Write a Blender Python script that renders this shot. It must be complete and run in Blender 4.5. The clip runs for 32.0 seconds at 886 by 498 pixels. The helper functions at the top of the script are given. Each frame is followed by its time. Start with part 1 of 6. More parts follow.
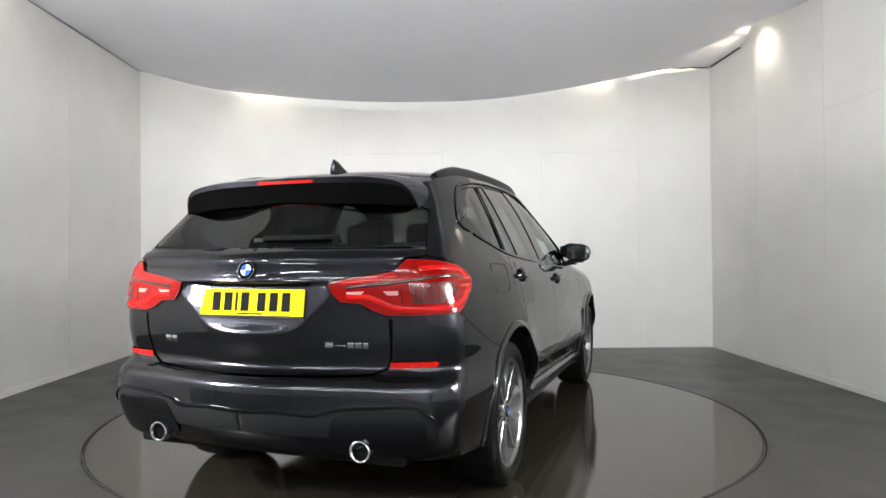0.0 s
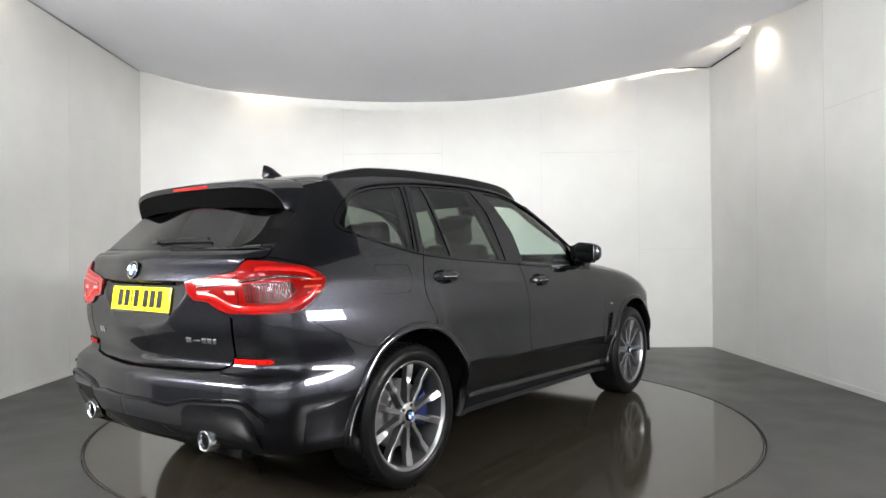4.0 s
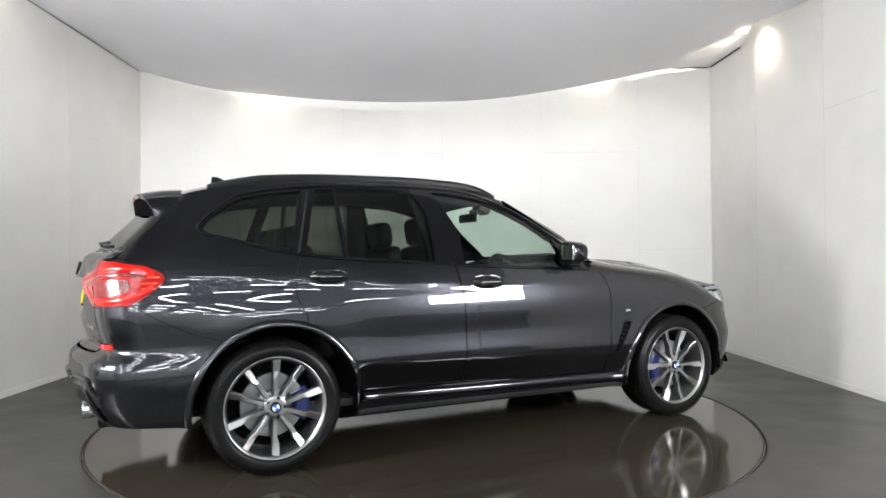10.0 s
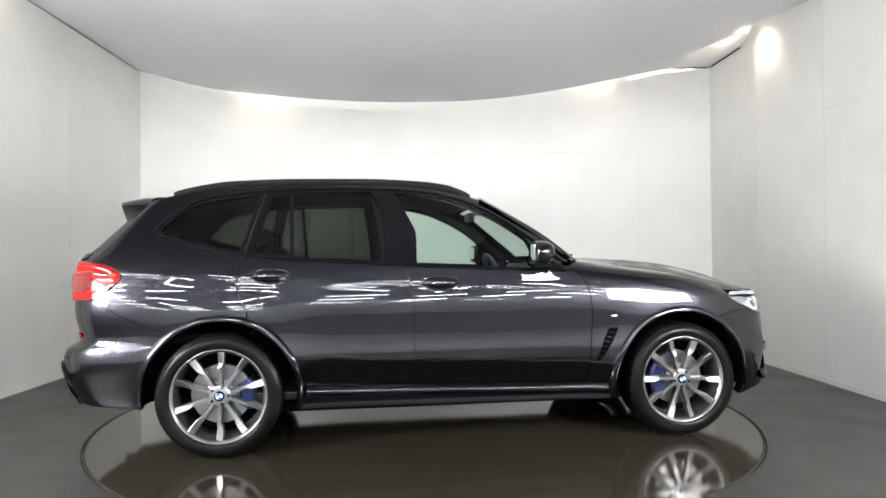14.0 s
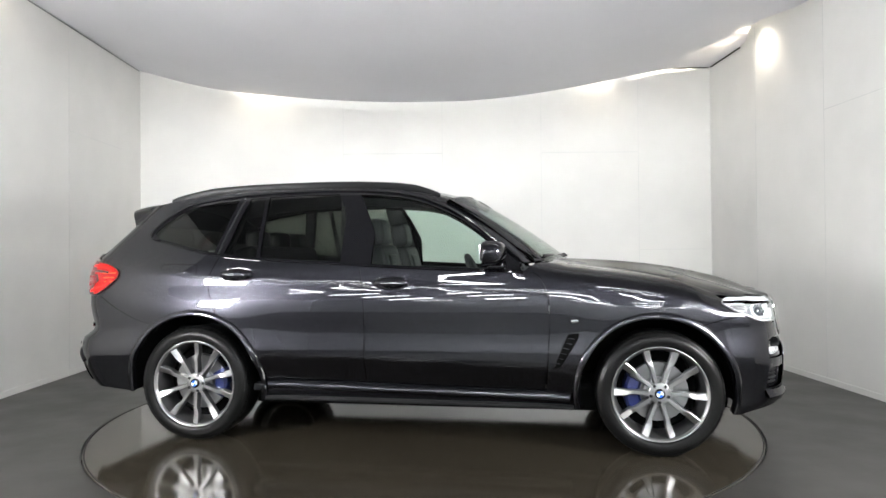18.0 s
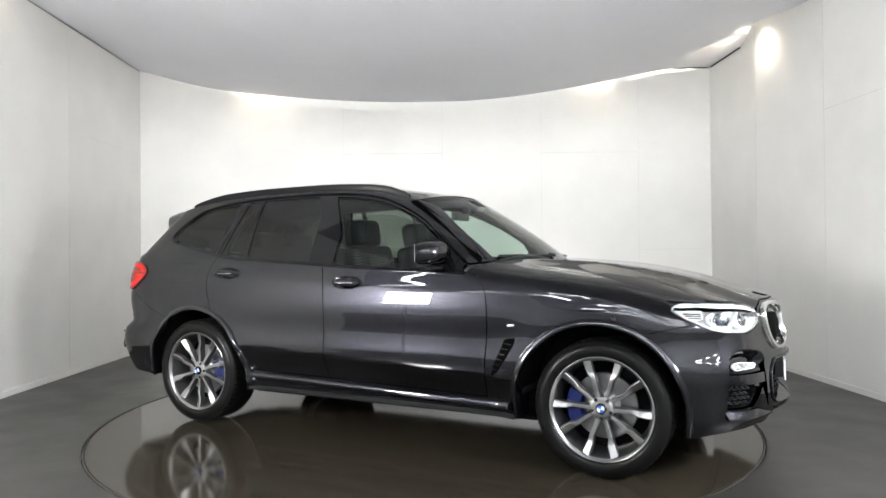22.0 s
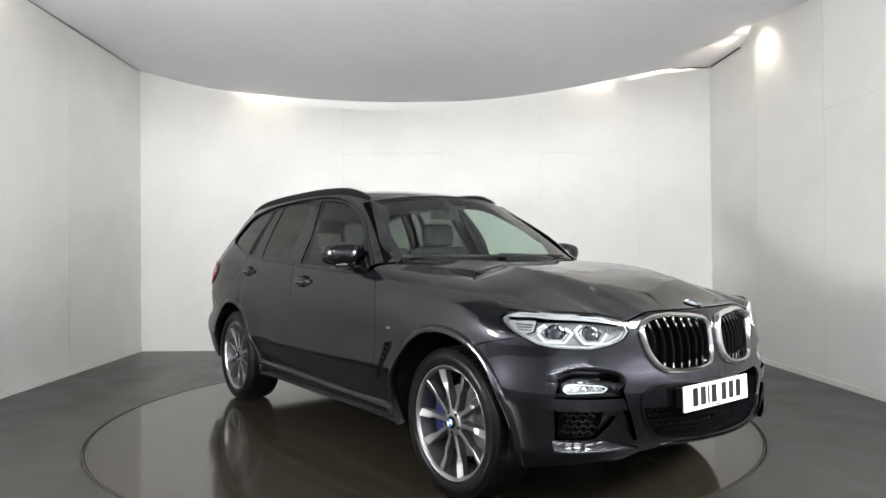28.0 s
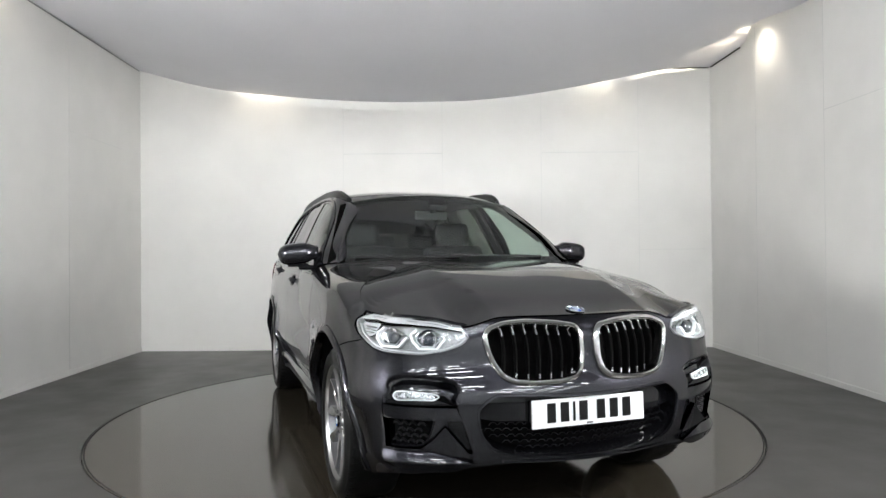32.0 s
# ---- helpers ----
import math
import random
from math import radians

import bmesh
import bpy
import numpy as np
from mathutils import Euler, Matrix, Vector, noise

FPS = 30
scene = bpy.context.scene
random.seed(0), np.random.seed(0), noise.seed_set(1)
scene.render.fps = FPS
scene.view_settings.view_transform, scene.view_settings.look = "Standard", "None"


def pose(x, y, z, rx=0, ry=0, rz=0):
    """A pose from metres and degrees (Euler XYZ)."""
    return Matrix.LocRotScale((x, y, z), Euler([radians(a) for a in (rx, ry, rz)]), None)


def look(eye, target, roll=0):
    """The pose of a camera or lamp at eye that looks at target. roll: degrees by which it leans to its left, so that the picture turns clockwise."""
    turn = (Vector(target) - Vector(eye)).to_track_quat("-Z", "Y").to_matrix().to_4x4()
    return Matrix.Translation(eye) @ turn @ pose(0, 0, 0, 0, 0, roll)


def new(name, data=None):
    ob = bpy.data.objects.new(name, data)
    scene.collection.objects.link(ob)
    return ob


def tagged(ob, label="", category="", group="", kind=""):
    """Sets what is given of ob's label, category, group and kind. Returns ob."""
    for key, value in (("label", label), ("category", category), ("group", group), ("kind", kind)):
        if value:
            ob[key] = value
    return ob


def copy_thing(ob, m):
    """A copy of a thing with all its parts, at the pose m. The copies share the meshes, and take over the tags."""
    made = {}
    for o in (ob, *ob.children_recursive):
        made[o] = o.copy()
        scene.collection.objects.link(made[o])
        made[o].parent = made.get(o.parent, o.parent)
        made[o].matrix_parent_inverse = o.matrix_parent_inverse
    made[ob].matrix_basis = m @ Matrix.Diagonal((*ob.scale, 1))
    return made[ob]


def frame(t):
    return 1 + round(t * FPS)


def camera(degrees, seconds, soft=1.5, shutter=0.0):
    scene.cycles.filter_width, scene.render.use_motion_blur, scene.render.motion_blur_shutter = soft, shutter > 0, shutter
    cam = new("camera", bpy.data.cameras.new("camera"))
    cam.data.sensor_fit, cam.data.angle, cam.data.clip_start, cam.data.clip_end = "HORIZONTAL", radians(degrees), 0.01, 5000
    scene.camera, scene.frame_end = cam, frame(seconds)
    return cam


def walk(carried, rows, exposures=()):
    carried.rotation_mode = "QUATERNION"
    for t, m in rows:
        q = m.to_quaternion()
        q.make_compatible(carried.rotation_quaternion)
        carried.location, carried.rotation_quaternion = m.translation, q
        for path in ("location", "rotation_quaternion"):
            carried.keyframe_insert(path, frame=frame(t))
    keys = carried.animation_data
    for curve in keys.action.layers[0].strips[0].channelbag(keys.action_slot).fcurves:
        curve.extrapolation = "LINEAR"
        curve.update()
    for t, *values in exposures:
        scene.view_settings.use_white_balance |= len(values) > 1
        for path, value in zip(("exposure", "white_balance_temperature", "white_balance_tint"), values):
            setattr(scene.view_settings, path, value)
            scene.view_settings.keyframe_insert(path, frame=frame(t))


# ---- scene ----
# ---------- camera ----------
EYE = (0.0, -5.034, 1.1645)
YAW, PITCH, ROLL = radians(1.4146), radians(0.5511), -0.454
AIM = (EYE[0] + math.sin(YAW) * math.cos(PITCH), EYE[1] + math.cos(YAW) * math.cos(PITCH), EYE[2] + math.sin(PITCH))
cam = camera(66.92, 32.0)
walk(cam, [(0, look(EYE, AIM, ROLL)), (32, look(EYE, AIM, ROLL))], exposures=[(0, -0.15), (2, -0.08), (6, 0.06), (9, 0.11), (16, 0.10), (23, 0.08), (28, -0.05), (32, -0.21)])

# ---------- light ----------
world = bpy.data.worlds.new("hall_air")
world.use_nodes = True
world.node_tree.nodes["Background"].inputs[0].default_value = (0.30, 0.32, 0.36, 1)
world.node_tree.nodes["Background"].inputs[1].default_value = 0.05
scene.world = world


def spot(name, at, to, watts, colour, size=70, blend=0.9, radius=0.04):
    data = bpy.data.lights.new(name, "SPOT")
    data.energy, data.color, data.spot_size, data.spot_blend, data.shadow_soft_size = watts, colour, radians(size), blend, radius
    ob = new(name, data)
    ob.matrix_world = look(at, to)
    return ob


WARM, COOL = (1.0, 0.90, 0.74), (0.93, 0.96, 1.0)
spot("wall_washer_lamp", (-2.0, 3.20, 3.56), (-2.0, 3.42, 3.10), 25, WARM, 125, 1.0)
spot("wall_washer_lamp", (2.15, 3.08, 3.56), (2.15, 3.31, 3.10), 9, WARM, 100, 1.0)
spot("wall_washer_lamp", (3.36, 1.86, 3.60), (3.56, 1.86, 2.8), 48, WARM, 100, 1.0, 0.12)
spot("wall_washer_lamp", (3.42, 1.72, 3.64), (3.20, 2.62, 3.49), 400, WARM, 34, 0.8, 0.02)
spot("wall_washer_lamp", (-3.34, 0.62, 3.60), (-3.55, 0.62, 2.6), 5, WARM, 110, 1.0)

# ---------- materials ----------


def nodes_of(m):
    return m.node_tree.nodes, m.node_tree.links


def mat(name, colour, rough=0.5, metal=0.0, coat=0.0, spec=0.5, vary=0.0, scale=8.0, bump=0.0, bump_scale=60.0,
        glow=0.0, trans=0.0, rough_vary=0.0, coat_rough=0.03, ior=1.45):
    m = bpy.data.materials.new(name)
    m.use_nodes = True
    N, L = nodes_of(m)
    b = N["Principled BSDF"]
    b.inputs["Base Color"].default_value = (*colour, 1)
    b.inputs["Roughness"].default_value = rough
    b.inputs["Metallic"].default_value = metal
    b.inputs["Coat Weight"].default_value = coat
    b.inputs["Coat Roughness"].default_value = coat_rough
    b.inputs["Specular IOR Level"].default_value = spec
    b.inputs["Transmission Weight"].default_value = trans
    b.inputs["IOR"].default_value = ior
    if glow:
        b.inputs["Emission Color"].default_value = (*colour, 1)
        b.inputs["Emission Strength"].default_value = glow
    co = N.new("ShaderNodeTexCoord")
    if vary or rough_vary:
        n1, n2 = N.new("ShaderNodeTexNoise"), N.new("ShaderNodeTexNoise")
        n1.inputs["Scale"].default_value, n1.inputs["Detail"].default_value = scale, 5
        n2.inputs["Scale"].default_value, n2.inputs["Detail"].default_value = scale * 0.13, 3
        add = N.new("ShaderNodeMath")
        add.operation = "ADD"
        for n in (n1, n2):
            L.new(co.outputs["Object"], n.inputs["Vector"])
        L.new(n1.outputs["Fac"], add.inputs[0])
        L.new(n2.outputs["Fac"], add.inputs[1])
        if vary:
            r = N.new("ShaderNodeMapRange")
            r.inputs["From Min"].default_value, r.inputs["From Max"].default_value = 0.6, 1.4
            r.inputs["To Min"].default_value, r.inputs["To Max"].default_value = 1 - vary, 1 + vary
            L.new(add.outputs[0], r.inputs["Value"])
            mix = N.new("ShaderNodeVectorMath")
            mix.operation = "SCALE"
            mix.inputs[0].default_value = colour
            L.new(r.outputs[0], mix.inputs["Scale"])
            L.new(mix.outputs[0], b.inputs["Base Color"])
        if rough_vary:
            r = N.new("ShaderNodeMapRange")
            r.inputs["From Min"].default_value, r.inputs["From Max"].default_value = 0.6, 1.4
            r.inputs["To Min"].default_value, r.inputs["To Max"].default_value = max(0.0, rough - rough_vary), rough + rough_vary
            L.new(add.outputs[0], r.inputs["Value"])
            L.new(r.outputs[0], b.inputs["Roughness"])
    if bump:
        n = N.new("ShaderNodeTexNoise")
        n.inputs["Scale"].default_value, n.inputs["Detail"].default_value = bump_scale, 4
        L.new(co.outputs["Object"], n.inputs["Vector"])
        bp = N.new("ShaderNodeBump")
        bp.inputs["Strength"].default_value, bp.inputs["Distance"].default_value = bump, 0.01
        L.new(n.outputs["Fac"], bp.inputs["Height"])
        L.new(bp.outputs[0], b.inputs["Normal"])
    return m


def glass(name, tint, rough=0.0, reflect=0.065):
    """A thin pane: clear tinted, with a mirror gloss on top."""
    m = bpy.data.materials.new(name)
    m.use_nodes = True
    N, L = nodes_of(m)
    N.remove(N["Principled BSDF"])
    t, g, f, mx = N.new("ShaderNodeBsdfTransparent"), N.new("ShaderNodeBsdfGlossy"), N.new("ShaderNodeLayerWeight"), N.new("ShaderNodeMixShader")
    t.inputs["Color"].default_value = (*tint, 1)
    g.inputs["Roughness"].default_value = rough
    f.inputs["Blend"].default_value = 0.5
    p5, ma = N.new("ShaderNodeMath"), N.new("ShaderNodeMath")
    p5.operation, p5.inputs[1].default_value = "POWER", 5.0
    ma.operation, ma.inputs[1].default_value, ma.inputs[2].default_value = "MULTIPLY_ADD", 1 - reflect, reflect
    L.new(f.outputs["Facing"], p5.inputs[0])
    L.new(p5.outputs[0], ma.inputs[0])
    L.new(ma.outputs[0], mx.inputs[0])
    L.new(t.outputs[0], mx.inputs[1])
    L.new(g.outputs[0], mx.inputs[2])
    L.new(mx.outputs[0], N["Material Output"].inputs["Surface"])
    return m


M = {}
M["wall"] = mat("white_wall_paint", (0.81, 0.80, 0.775), 0.55, vary=0.05, scale=2.5, bump=0.05, bump_scale=35)
M["seam"] = mat("filled_board_joint", (0.73, 0.73, 0.71), 0.7, vary=0.12, scale=3)
M["floor"] = mat("dark_grey_floor_paint", (0.024, 0.023, 0.0215), 0.34, vary=0.14, scale=3, rough_vary=0.08, bump=0.03, bump_scale=14)
M["disc"] = mat("polished_dark_turntable", (0.027, 0.0228, 0.0168), 0.09, vary=0.14, scale=2.5, rough_vary=0.03, spec=0.60)
M["pit"] = mat("black_gap", (0.01, 0.01, 0.01), 0.8)
M["fabric"] = mat("stretched_grey_ceiling", (0.75, 0.75, 0.79), 0.75, vary=0.03, scale=1.5)
fb = M["fabric"].node_tree
tl, mx = fb.nodes.new("ShaderNodeBsdfTranslucent"), fb.nodes.new("ShaderNodeMixShader")
tl.inputs["Color"].default_value = (0.8, 0.78, 0.74, 1)
mx.inputs[0].default_value = 0.16
fb.links.new(fb.nodes["Principled BSDF"].outputs[0], mx.inputs[1])
fb.links.new(tl.outputs[0], mx.inputs[2])
fb.links.new(mx.outputs[0], fb.nodes["Material Output"].inputs["Surface"])
M["hall"] = mat("grey_hall_wall", (0.64, 0.65, 0.68), 0.7, vary=0.15, scale=1)
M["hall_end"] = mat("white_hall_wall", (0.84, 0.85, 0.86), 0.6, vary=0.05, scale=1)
M["hall_top"] = mat("dark_hall_ceiling", (0.24, 0.24, 0.25), 0.8, vary=0.15, scale=1)
M["steel"] = mat("grey_steel", (0.35, 0.35, 0.36), 0.4, 0.8, vary=0.1)
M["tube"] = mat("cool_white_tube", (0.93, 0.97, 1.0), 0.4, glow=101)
M["panel_light"] = mat("white_diffuser", (0.985, 0.985, 0.975), 0.4, glow=275)
M["panel_light_low"] = mat("white_diffuser_dimmed", (0.985, 0.985, 0.975), 0.4, glow=108)
M["lampcan"] = mat("white_lamp_can", (0.7, 0.7, 0.7), 0.4)


def paint_mat(name, flake, base, rough):
    """Metallic car paint: dark base with fine flakes under a clear coat."""
    m = mat(name, base, rough, 0.92, coat=1.0, coat_rough=0.01)
    N, L = nodes_of(m)
    b = N["Principled BSDF"]
    b.inputs["Coat IOR"].default_value = 1.55
    b.inputs["Specular Tint"].default_value = (0.10, 0.10, 0.11, 1)
    co, v = N.new("ShaderNodeTexCoord"), N.new("ShaderNodeTexVoronoi")
    v.inputs["Scale"].default_value = 900
    ramp = N.new("ShaderNodeMapRange")
    ramp.inputs["From Min"].default_value, ramp.inputs["From Max"].default_value = 0.0, 1.0
    sep, mix = N.new("ShaderNodeSeparateColor"), N.new("ShaderNodeMix")
    mix.data_type = "RGBA"
    L.new(co.outputs["Object"], v.inputs["Vector"])
    L.new(v.outputs["Color"], sep.inputs[0])
    L.new(sep.outputs[0], ramp.inputs["Value"])
    L.new(ramp.outputs[0], mix.inputs["Factor"])
    mix.inputs["A"].default_value, mix.inputs["B"].default_value = (*base, 1), (*flake, 1)
    L.new(mix.outputs["Result"], b.inputs["Base Color"])
    return m


M["paint"] = paint_mat("dark_grey_metallic_paint", (0.0290, 0.0288, 0.0355), (0.0068, 0.0071, 0.0090), 0.29)
M["gloss_black"] = mat("gloss_black_trim", (0.005, 0.005, 0.006), 0.04, spec=0.4)
M["black"] = mat("black_plastic", (0.011, 0.011, 0.012), 0.5, spec=0.3, bump=0.05, bump_scale=400)
M["rail"] = mat("black_rail_paint", (0.006, 0.006, 0.0065), 0.35, spec=0.14)
M["void"] = mat("matt_black", (0.003, 0.003, 0.003), 0.95, spec=0.0)
# near-black, hardly any gloss: puts shade into openings, grooves and joints
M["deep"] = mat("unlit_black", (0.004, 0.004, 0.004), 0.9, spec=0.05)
M["liner"] = mat("dark_felt_liner", (0.007, 0.007, 0.007), 0.95, spec=0.05)
M["rubber"] = mat("black_tyre_rubber", (0.005, 0.005, 0.005), 0.33, spec=0.18, vary=0.2, scale=30, bump=0.05, bump_scale=120)
M["alloy"] = mat("machined_grey_alloy", (0.36, 0.357, 0.355), 0.30, 1.0, coat=0.3, vary=0.06, scale=40)
M["alloy_dark"] = mat("dark_painted_alloy", (0.15, 0.15, 0.155), 0.30, 0.8, coat=0.5)
M["disc_iron"] = mat("brake_disc_iron", (0.30, 0.30, 0.30), 0.32, 1.0, vary=0.1, scale=20)
M["blue"] = mat("blue_caliper_paint", (0.003, 0.008, 0.060), 0.30, coat=0.4)
M["chrome"] = mat("bright_chrome", (0.80, 0.81, 0.82), 0.07, 1.0)
M["frame_chrome"] = mat("soft_chrome", (0.84, 0.83, 0.81), 0.13, 1.0)
M["lamp_silver"] = mat("silver_lamp_inside", (0.42, 0.43, 0.44), 0.22, 0.35, vary=0.2, scale=60)
M["satin"] = mat("satin_silver", (0.55, 0.56, 0.57), 0.25, 0.9)
M["red"] = mat("red_lamp_plastic", (0.22, 0.003, 0.0025), 0.12, spec=0.25, coat=0.45, coat_rough=0.0)
M["red_bright"] = mat("bright_red_light_guide", (0.50, 0.007, 0.004), 0.2, spec=0.25, coat=0.45, coat_rough=0.0)
M["red_dark"] = mat("dark_red_lamp_inside", (0.07, 0.002, 0.002), 0.2, coat=1.0)
M["orange"] = mat("orange_lamp_plastic", (0.48, 0.045, 0.010), 0.2, coat=1.0)
M["pink"] = mat("pale_indicator_plastic", (0.60, 0.30, 0.28), 0.2, coat=1.0)
M["white_plastic"] = mat("milky_light_guide", (0.82, 0.84, 0.86), 0.2, coat=0.6)
M["milky_grey"] = mat("grey_light_guide", (0.46, 0.47, 0.49), 0.2, coat=0.6)
M["plate_white"] = mat("white_reflective_plate", (0.82, 0.83, 0.84), 0.8, spec=0.1, vary=0.02, coat=1.0, coat_rough=0.0)
M["plate_yellow"] = mat("yellow_reflective_plate", (0.85, 0.68, 0.005), 0.8, spec=0.1, vary=0.02, coat=1.0, coat_rough=0.0)
M["ink"] = mat("black_plate_ink", (0.012, 0.012, 0.012), 0.9, spec=0.0, coat=1.0, coat_rough=0.0)
M["badge_blue"] = mat("badge_blue", (0.03, 0.12, 0.48), 0.2, coat=1.0)
M["badge_white"] = mat("badge_white", (0.75, 0.77, 0.78), 0.2, coat=1.0)
M["lens"] = mat("dark_projector_glass", (0.03, 0.035, 0.045), 0.03, coat=1.0, spec=0.8)
M["clear"] = glass("clear_lamp_cover", (0.97, 0.98, 0.98), 0.0, 0.04)
M["screen"] = glass("green_tinted_windscreen", (0.70, 0.80, 0.74))
M["side_glass"] = glass("green_tinted_glass", (0.72, 0.82, 0.76))
M["privacy"] = glass("dark_privacy_glass", (0.205, 0.222, 0.195))
M["seat"] = mat("dark_grey_leather", (0.009, 0.009, 0.010), 0.5, spec=0.25, vary=0.1, scale=20, bump=0.015, bump_scale=90)
M["seat_light"] = mat("mid_grey_leather", (0.015, 0.015, 0.015), 0.5, spec=0.25, vary=0.06, scale=20, bump=0.015, bump_scale=90)
M["trim"] = mat("charcoal_cabin_plastic", (0.025, 0.025, 0.027), 0.6, vary=0.1)
M["rear_tint"] = glass("dark_rear_glass", (0.05, 0.05, 0.047))
M["headliner"] = mat("dark_headliner", (0.032, 0.032, 0.033), 0.9, vary=0.05)


# ---------- mesh helpers ----------


def mesh_ob(name, verts, faces, material, parent=None, label="", smooth=True, normals=None, sharp=None):
    me = bpy.data.meshes.new(name)
    me.from_pydata([tuple(map(float, v)) for v in verts], [], [tuple(map(int, f)) for f in faces])
    me.materials.append(material)
    if smooth:
        me.polygons.foreach_set("use_smooth", [True] * len(me.polygons))
    me.update()
    if sharp:
        flags = [frozenset(e.vertices) in sharp for e in me.edges]
        me.attributes.new("sharp_edge", "BOOLEAN", "EDGE").data.foreach_set("value", flags)
    if normals is not None:
        me.normals_split_custom_set([tuple(map(float, n)) for face in normals for n in face])
    ob = new(name, me)
    ob.parent = parent
    if label:
        ob["label"] = label
    return ob


def part(name, bm, material, parent, label="", smooth=False):
    """Links a bmesh as one mesh under a thing or a part."""
    me = bpy.data.meshes.new(name)
    bmesh.ops.recalc_face_normals(bm, faces=bm.faces)
    bm.to_mesh(me)
    bm.free()
    me.materials.append(material)
    if smooth:
        me.polygons.foreach_set("use_smooth", [True] * len(me.polygons))
    ob = new(name, me)
    ob.parent = parent
    if label:
        ob["label"] = label
    return ob


def box(cx, cy, cz, sx, sy, sz, bevel=0.0, seg=2, bm=None, turn=None):
    """A bevelled box; turn is a matrix about its centre."""
    b = bmesh.new()
    bmesh.ops.create_cube(b, size=1.0)
    bmesh.ops.scale(b, vec=(sx, sy, sz), verts=b.verts)
    if bevel:
        bmesh.ops.bevel(b, geom=b.edges[:], offset=bevel, segments=seg, profile=0.6, affect="EDGES")
    if turn is not None:
        bmesh.ops.transform(b, matrix=turn, verts=b.verts)
    bmesh.ops.translate(b, vec=(cx, cy, cz), verts=b.verts)
    if bm is None:
        return b
    me = bpy.data.meshes.new("tmp")
    b.to_mesh(me)
    b.free()
    bm.from_mesh(me)
    bpy.data.meshes.remove(me)
    return bm


def lathe(profile, n=64, axis="y"):
    """A bmesh turned from (radius, along) pairs about an axis through the origin."""
    bm = bmesh.new()
    rings = []
    for r, a in profile:
        ring = []
        for i in range(n):
            t = 2 * math.pi * i / n
            if axis == "y":
                ring.append(bm.verts.new((r * math.cos(t), a, r * math.sin(t))))
            elif axis == "z":
                ring.append(bm.verts.new((r * math.cos(t), r * math.sin(t), a)))
            else:
                ring.append(bm.verts.new((a, r * math.cos(t), r * math.sin(t))))
        rings.append(ring)
    for p, q in zip(rings, rings[1:]):
        for i in range(n):
            bm.faces.new((p[i], p[(i + 1) % n], q[(i + 1) % n], q[i]))
    return bm


def pchip(xs, ys):
    """A smooth monotone curve through a few points."""
    xs, ys = np.array(xs, float), np.array(ys, float)
    h, d = np.diff(xs), np.diff(ys) / np.diff(xs)
    m = np.zeros(len(xs))
    for i in range(1, len(xs) - 1):
        if d[i - 1] * d[i] > 0:
            w1, w2 = 2 * h[i] + h[i - 1], h[i] + 2 * h[i - 1]
            m[i] = (w1 + w2) / (w1 / d[i - 1] + w2 / d[i])
    m[0], m[-1] = d[0], d[-1]

    def f(x):
        x = np.asarray(x, float)
        i = np.clip(np.searchsorted(xs, x) - 1, 0, len(xs) - 2)
        t = np.clip((x - xs[i]) / h[i], -0.5, 1.5)
        return ((1 + 2 * t) * (1 - t) ** 2 * ys[i] + t * (1 - t) ** 2 * h[i] * m[i]
                + t * t * (3 - 2 * t) * ys[i + 1] + t * t * (t - 1) * h[i] * m[i + 1])
    return f


def profile(points, soft=0.0):
    """A tabulated smooth curve through (a, value) pairs; soft blurs it over that length."""
    xs, ys = zip(*points)
    f = pchip(xs, ys)
    g = np.linspace(xs[0], xs[-1], 1500)
    v = f(g)
    if soft:
        k = max(2, int(3 * soft / (g[1] - g[0])))
        w = np.exp(-0.5 * (np.arange(-k, k + 1) * (g[1] - g[0]) / soft) ** 2)
        ends = (2 * v[0] - v[k:0:-1], v, 2 * v[-1] - v[-2:-k - 2:-1])
        v = np.convolve(np.concatenate(ends), w / w.sum(), "valid")
    return lambda x: np.interp(x, g, v)


def step(a, b, x):
    t = np.clip((np.asarray(x, float) - a) / (b - a), 0, 1)
    return t * t * (3 - 2 * t)


def inside(poly, pts):
    poly, pts = np.asarray(poly), np.asarray(pts)
    x, y = pts[:, 0], pts[:, 1]
    c = np.zeros(len(pts), bool)
    for (x1, y1), (x2, y2) in zip(poly, np.roll(poly, -1, 0)):
        if y1 != y2:
            c ^= ((y1 > y) != (y2 > y)) & (x < (x2 - x1) * (y - y1) / (y2 - y1) + x1)
    return c


def edge_gap(poly, pts):
    best = np.full(len(pts), 9.0)
    for a, b in zip(poly, np.roll(poly, -1, 0)):
        ab = b - a
        t = np.clip(((pts - a) @ ab) / (ab @ ab + 1e-12), 0, 1)
        best = np.minimum(best, np.hypot(*(pts - a - t[:, None] * ab).T))
    return best


def dense(poly, d=0.02, closed=True):
    """The outline with points at most d apart."""
    poly = [np.array(p, float) for p in poly]
    out = []
    for a, b in zip(poly, poly[1:] + poly[:1] if closed else poly[1:]):
        n = max(1, int(math.ceil(np.linalg.norm(b - a) / d)))
        out += [a + (b - a) * i / n for i in range(n)]
    if not closed:
        out.append(poly[-1])
    return np.array(out)


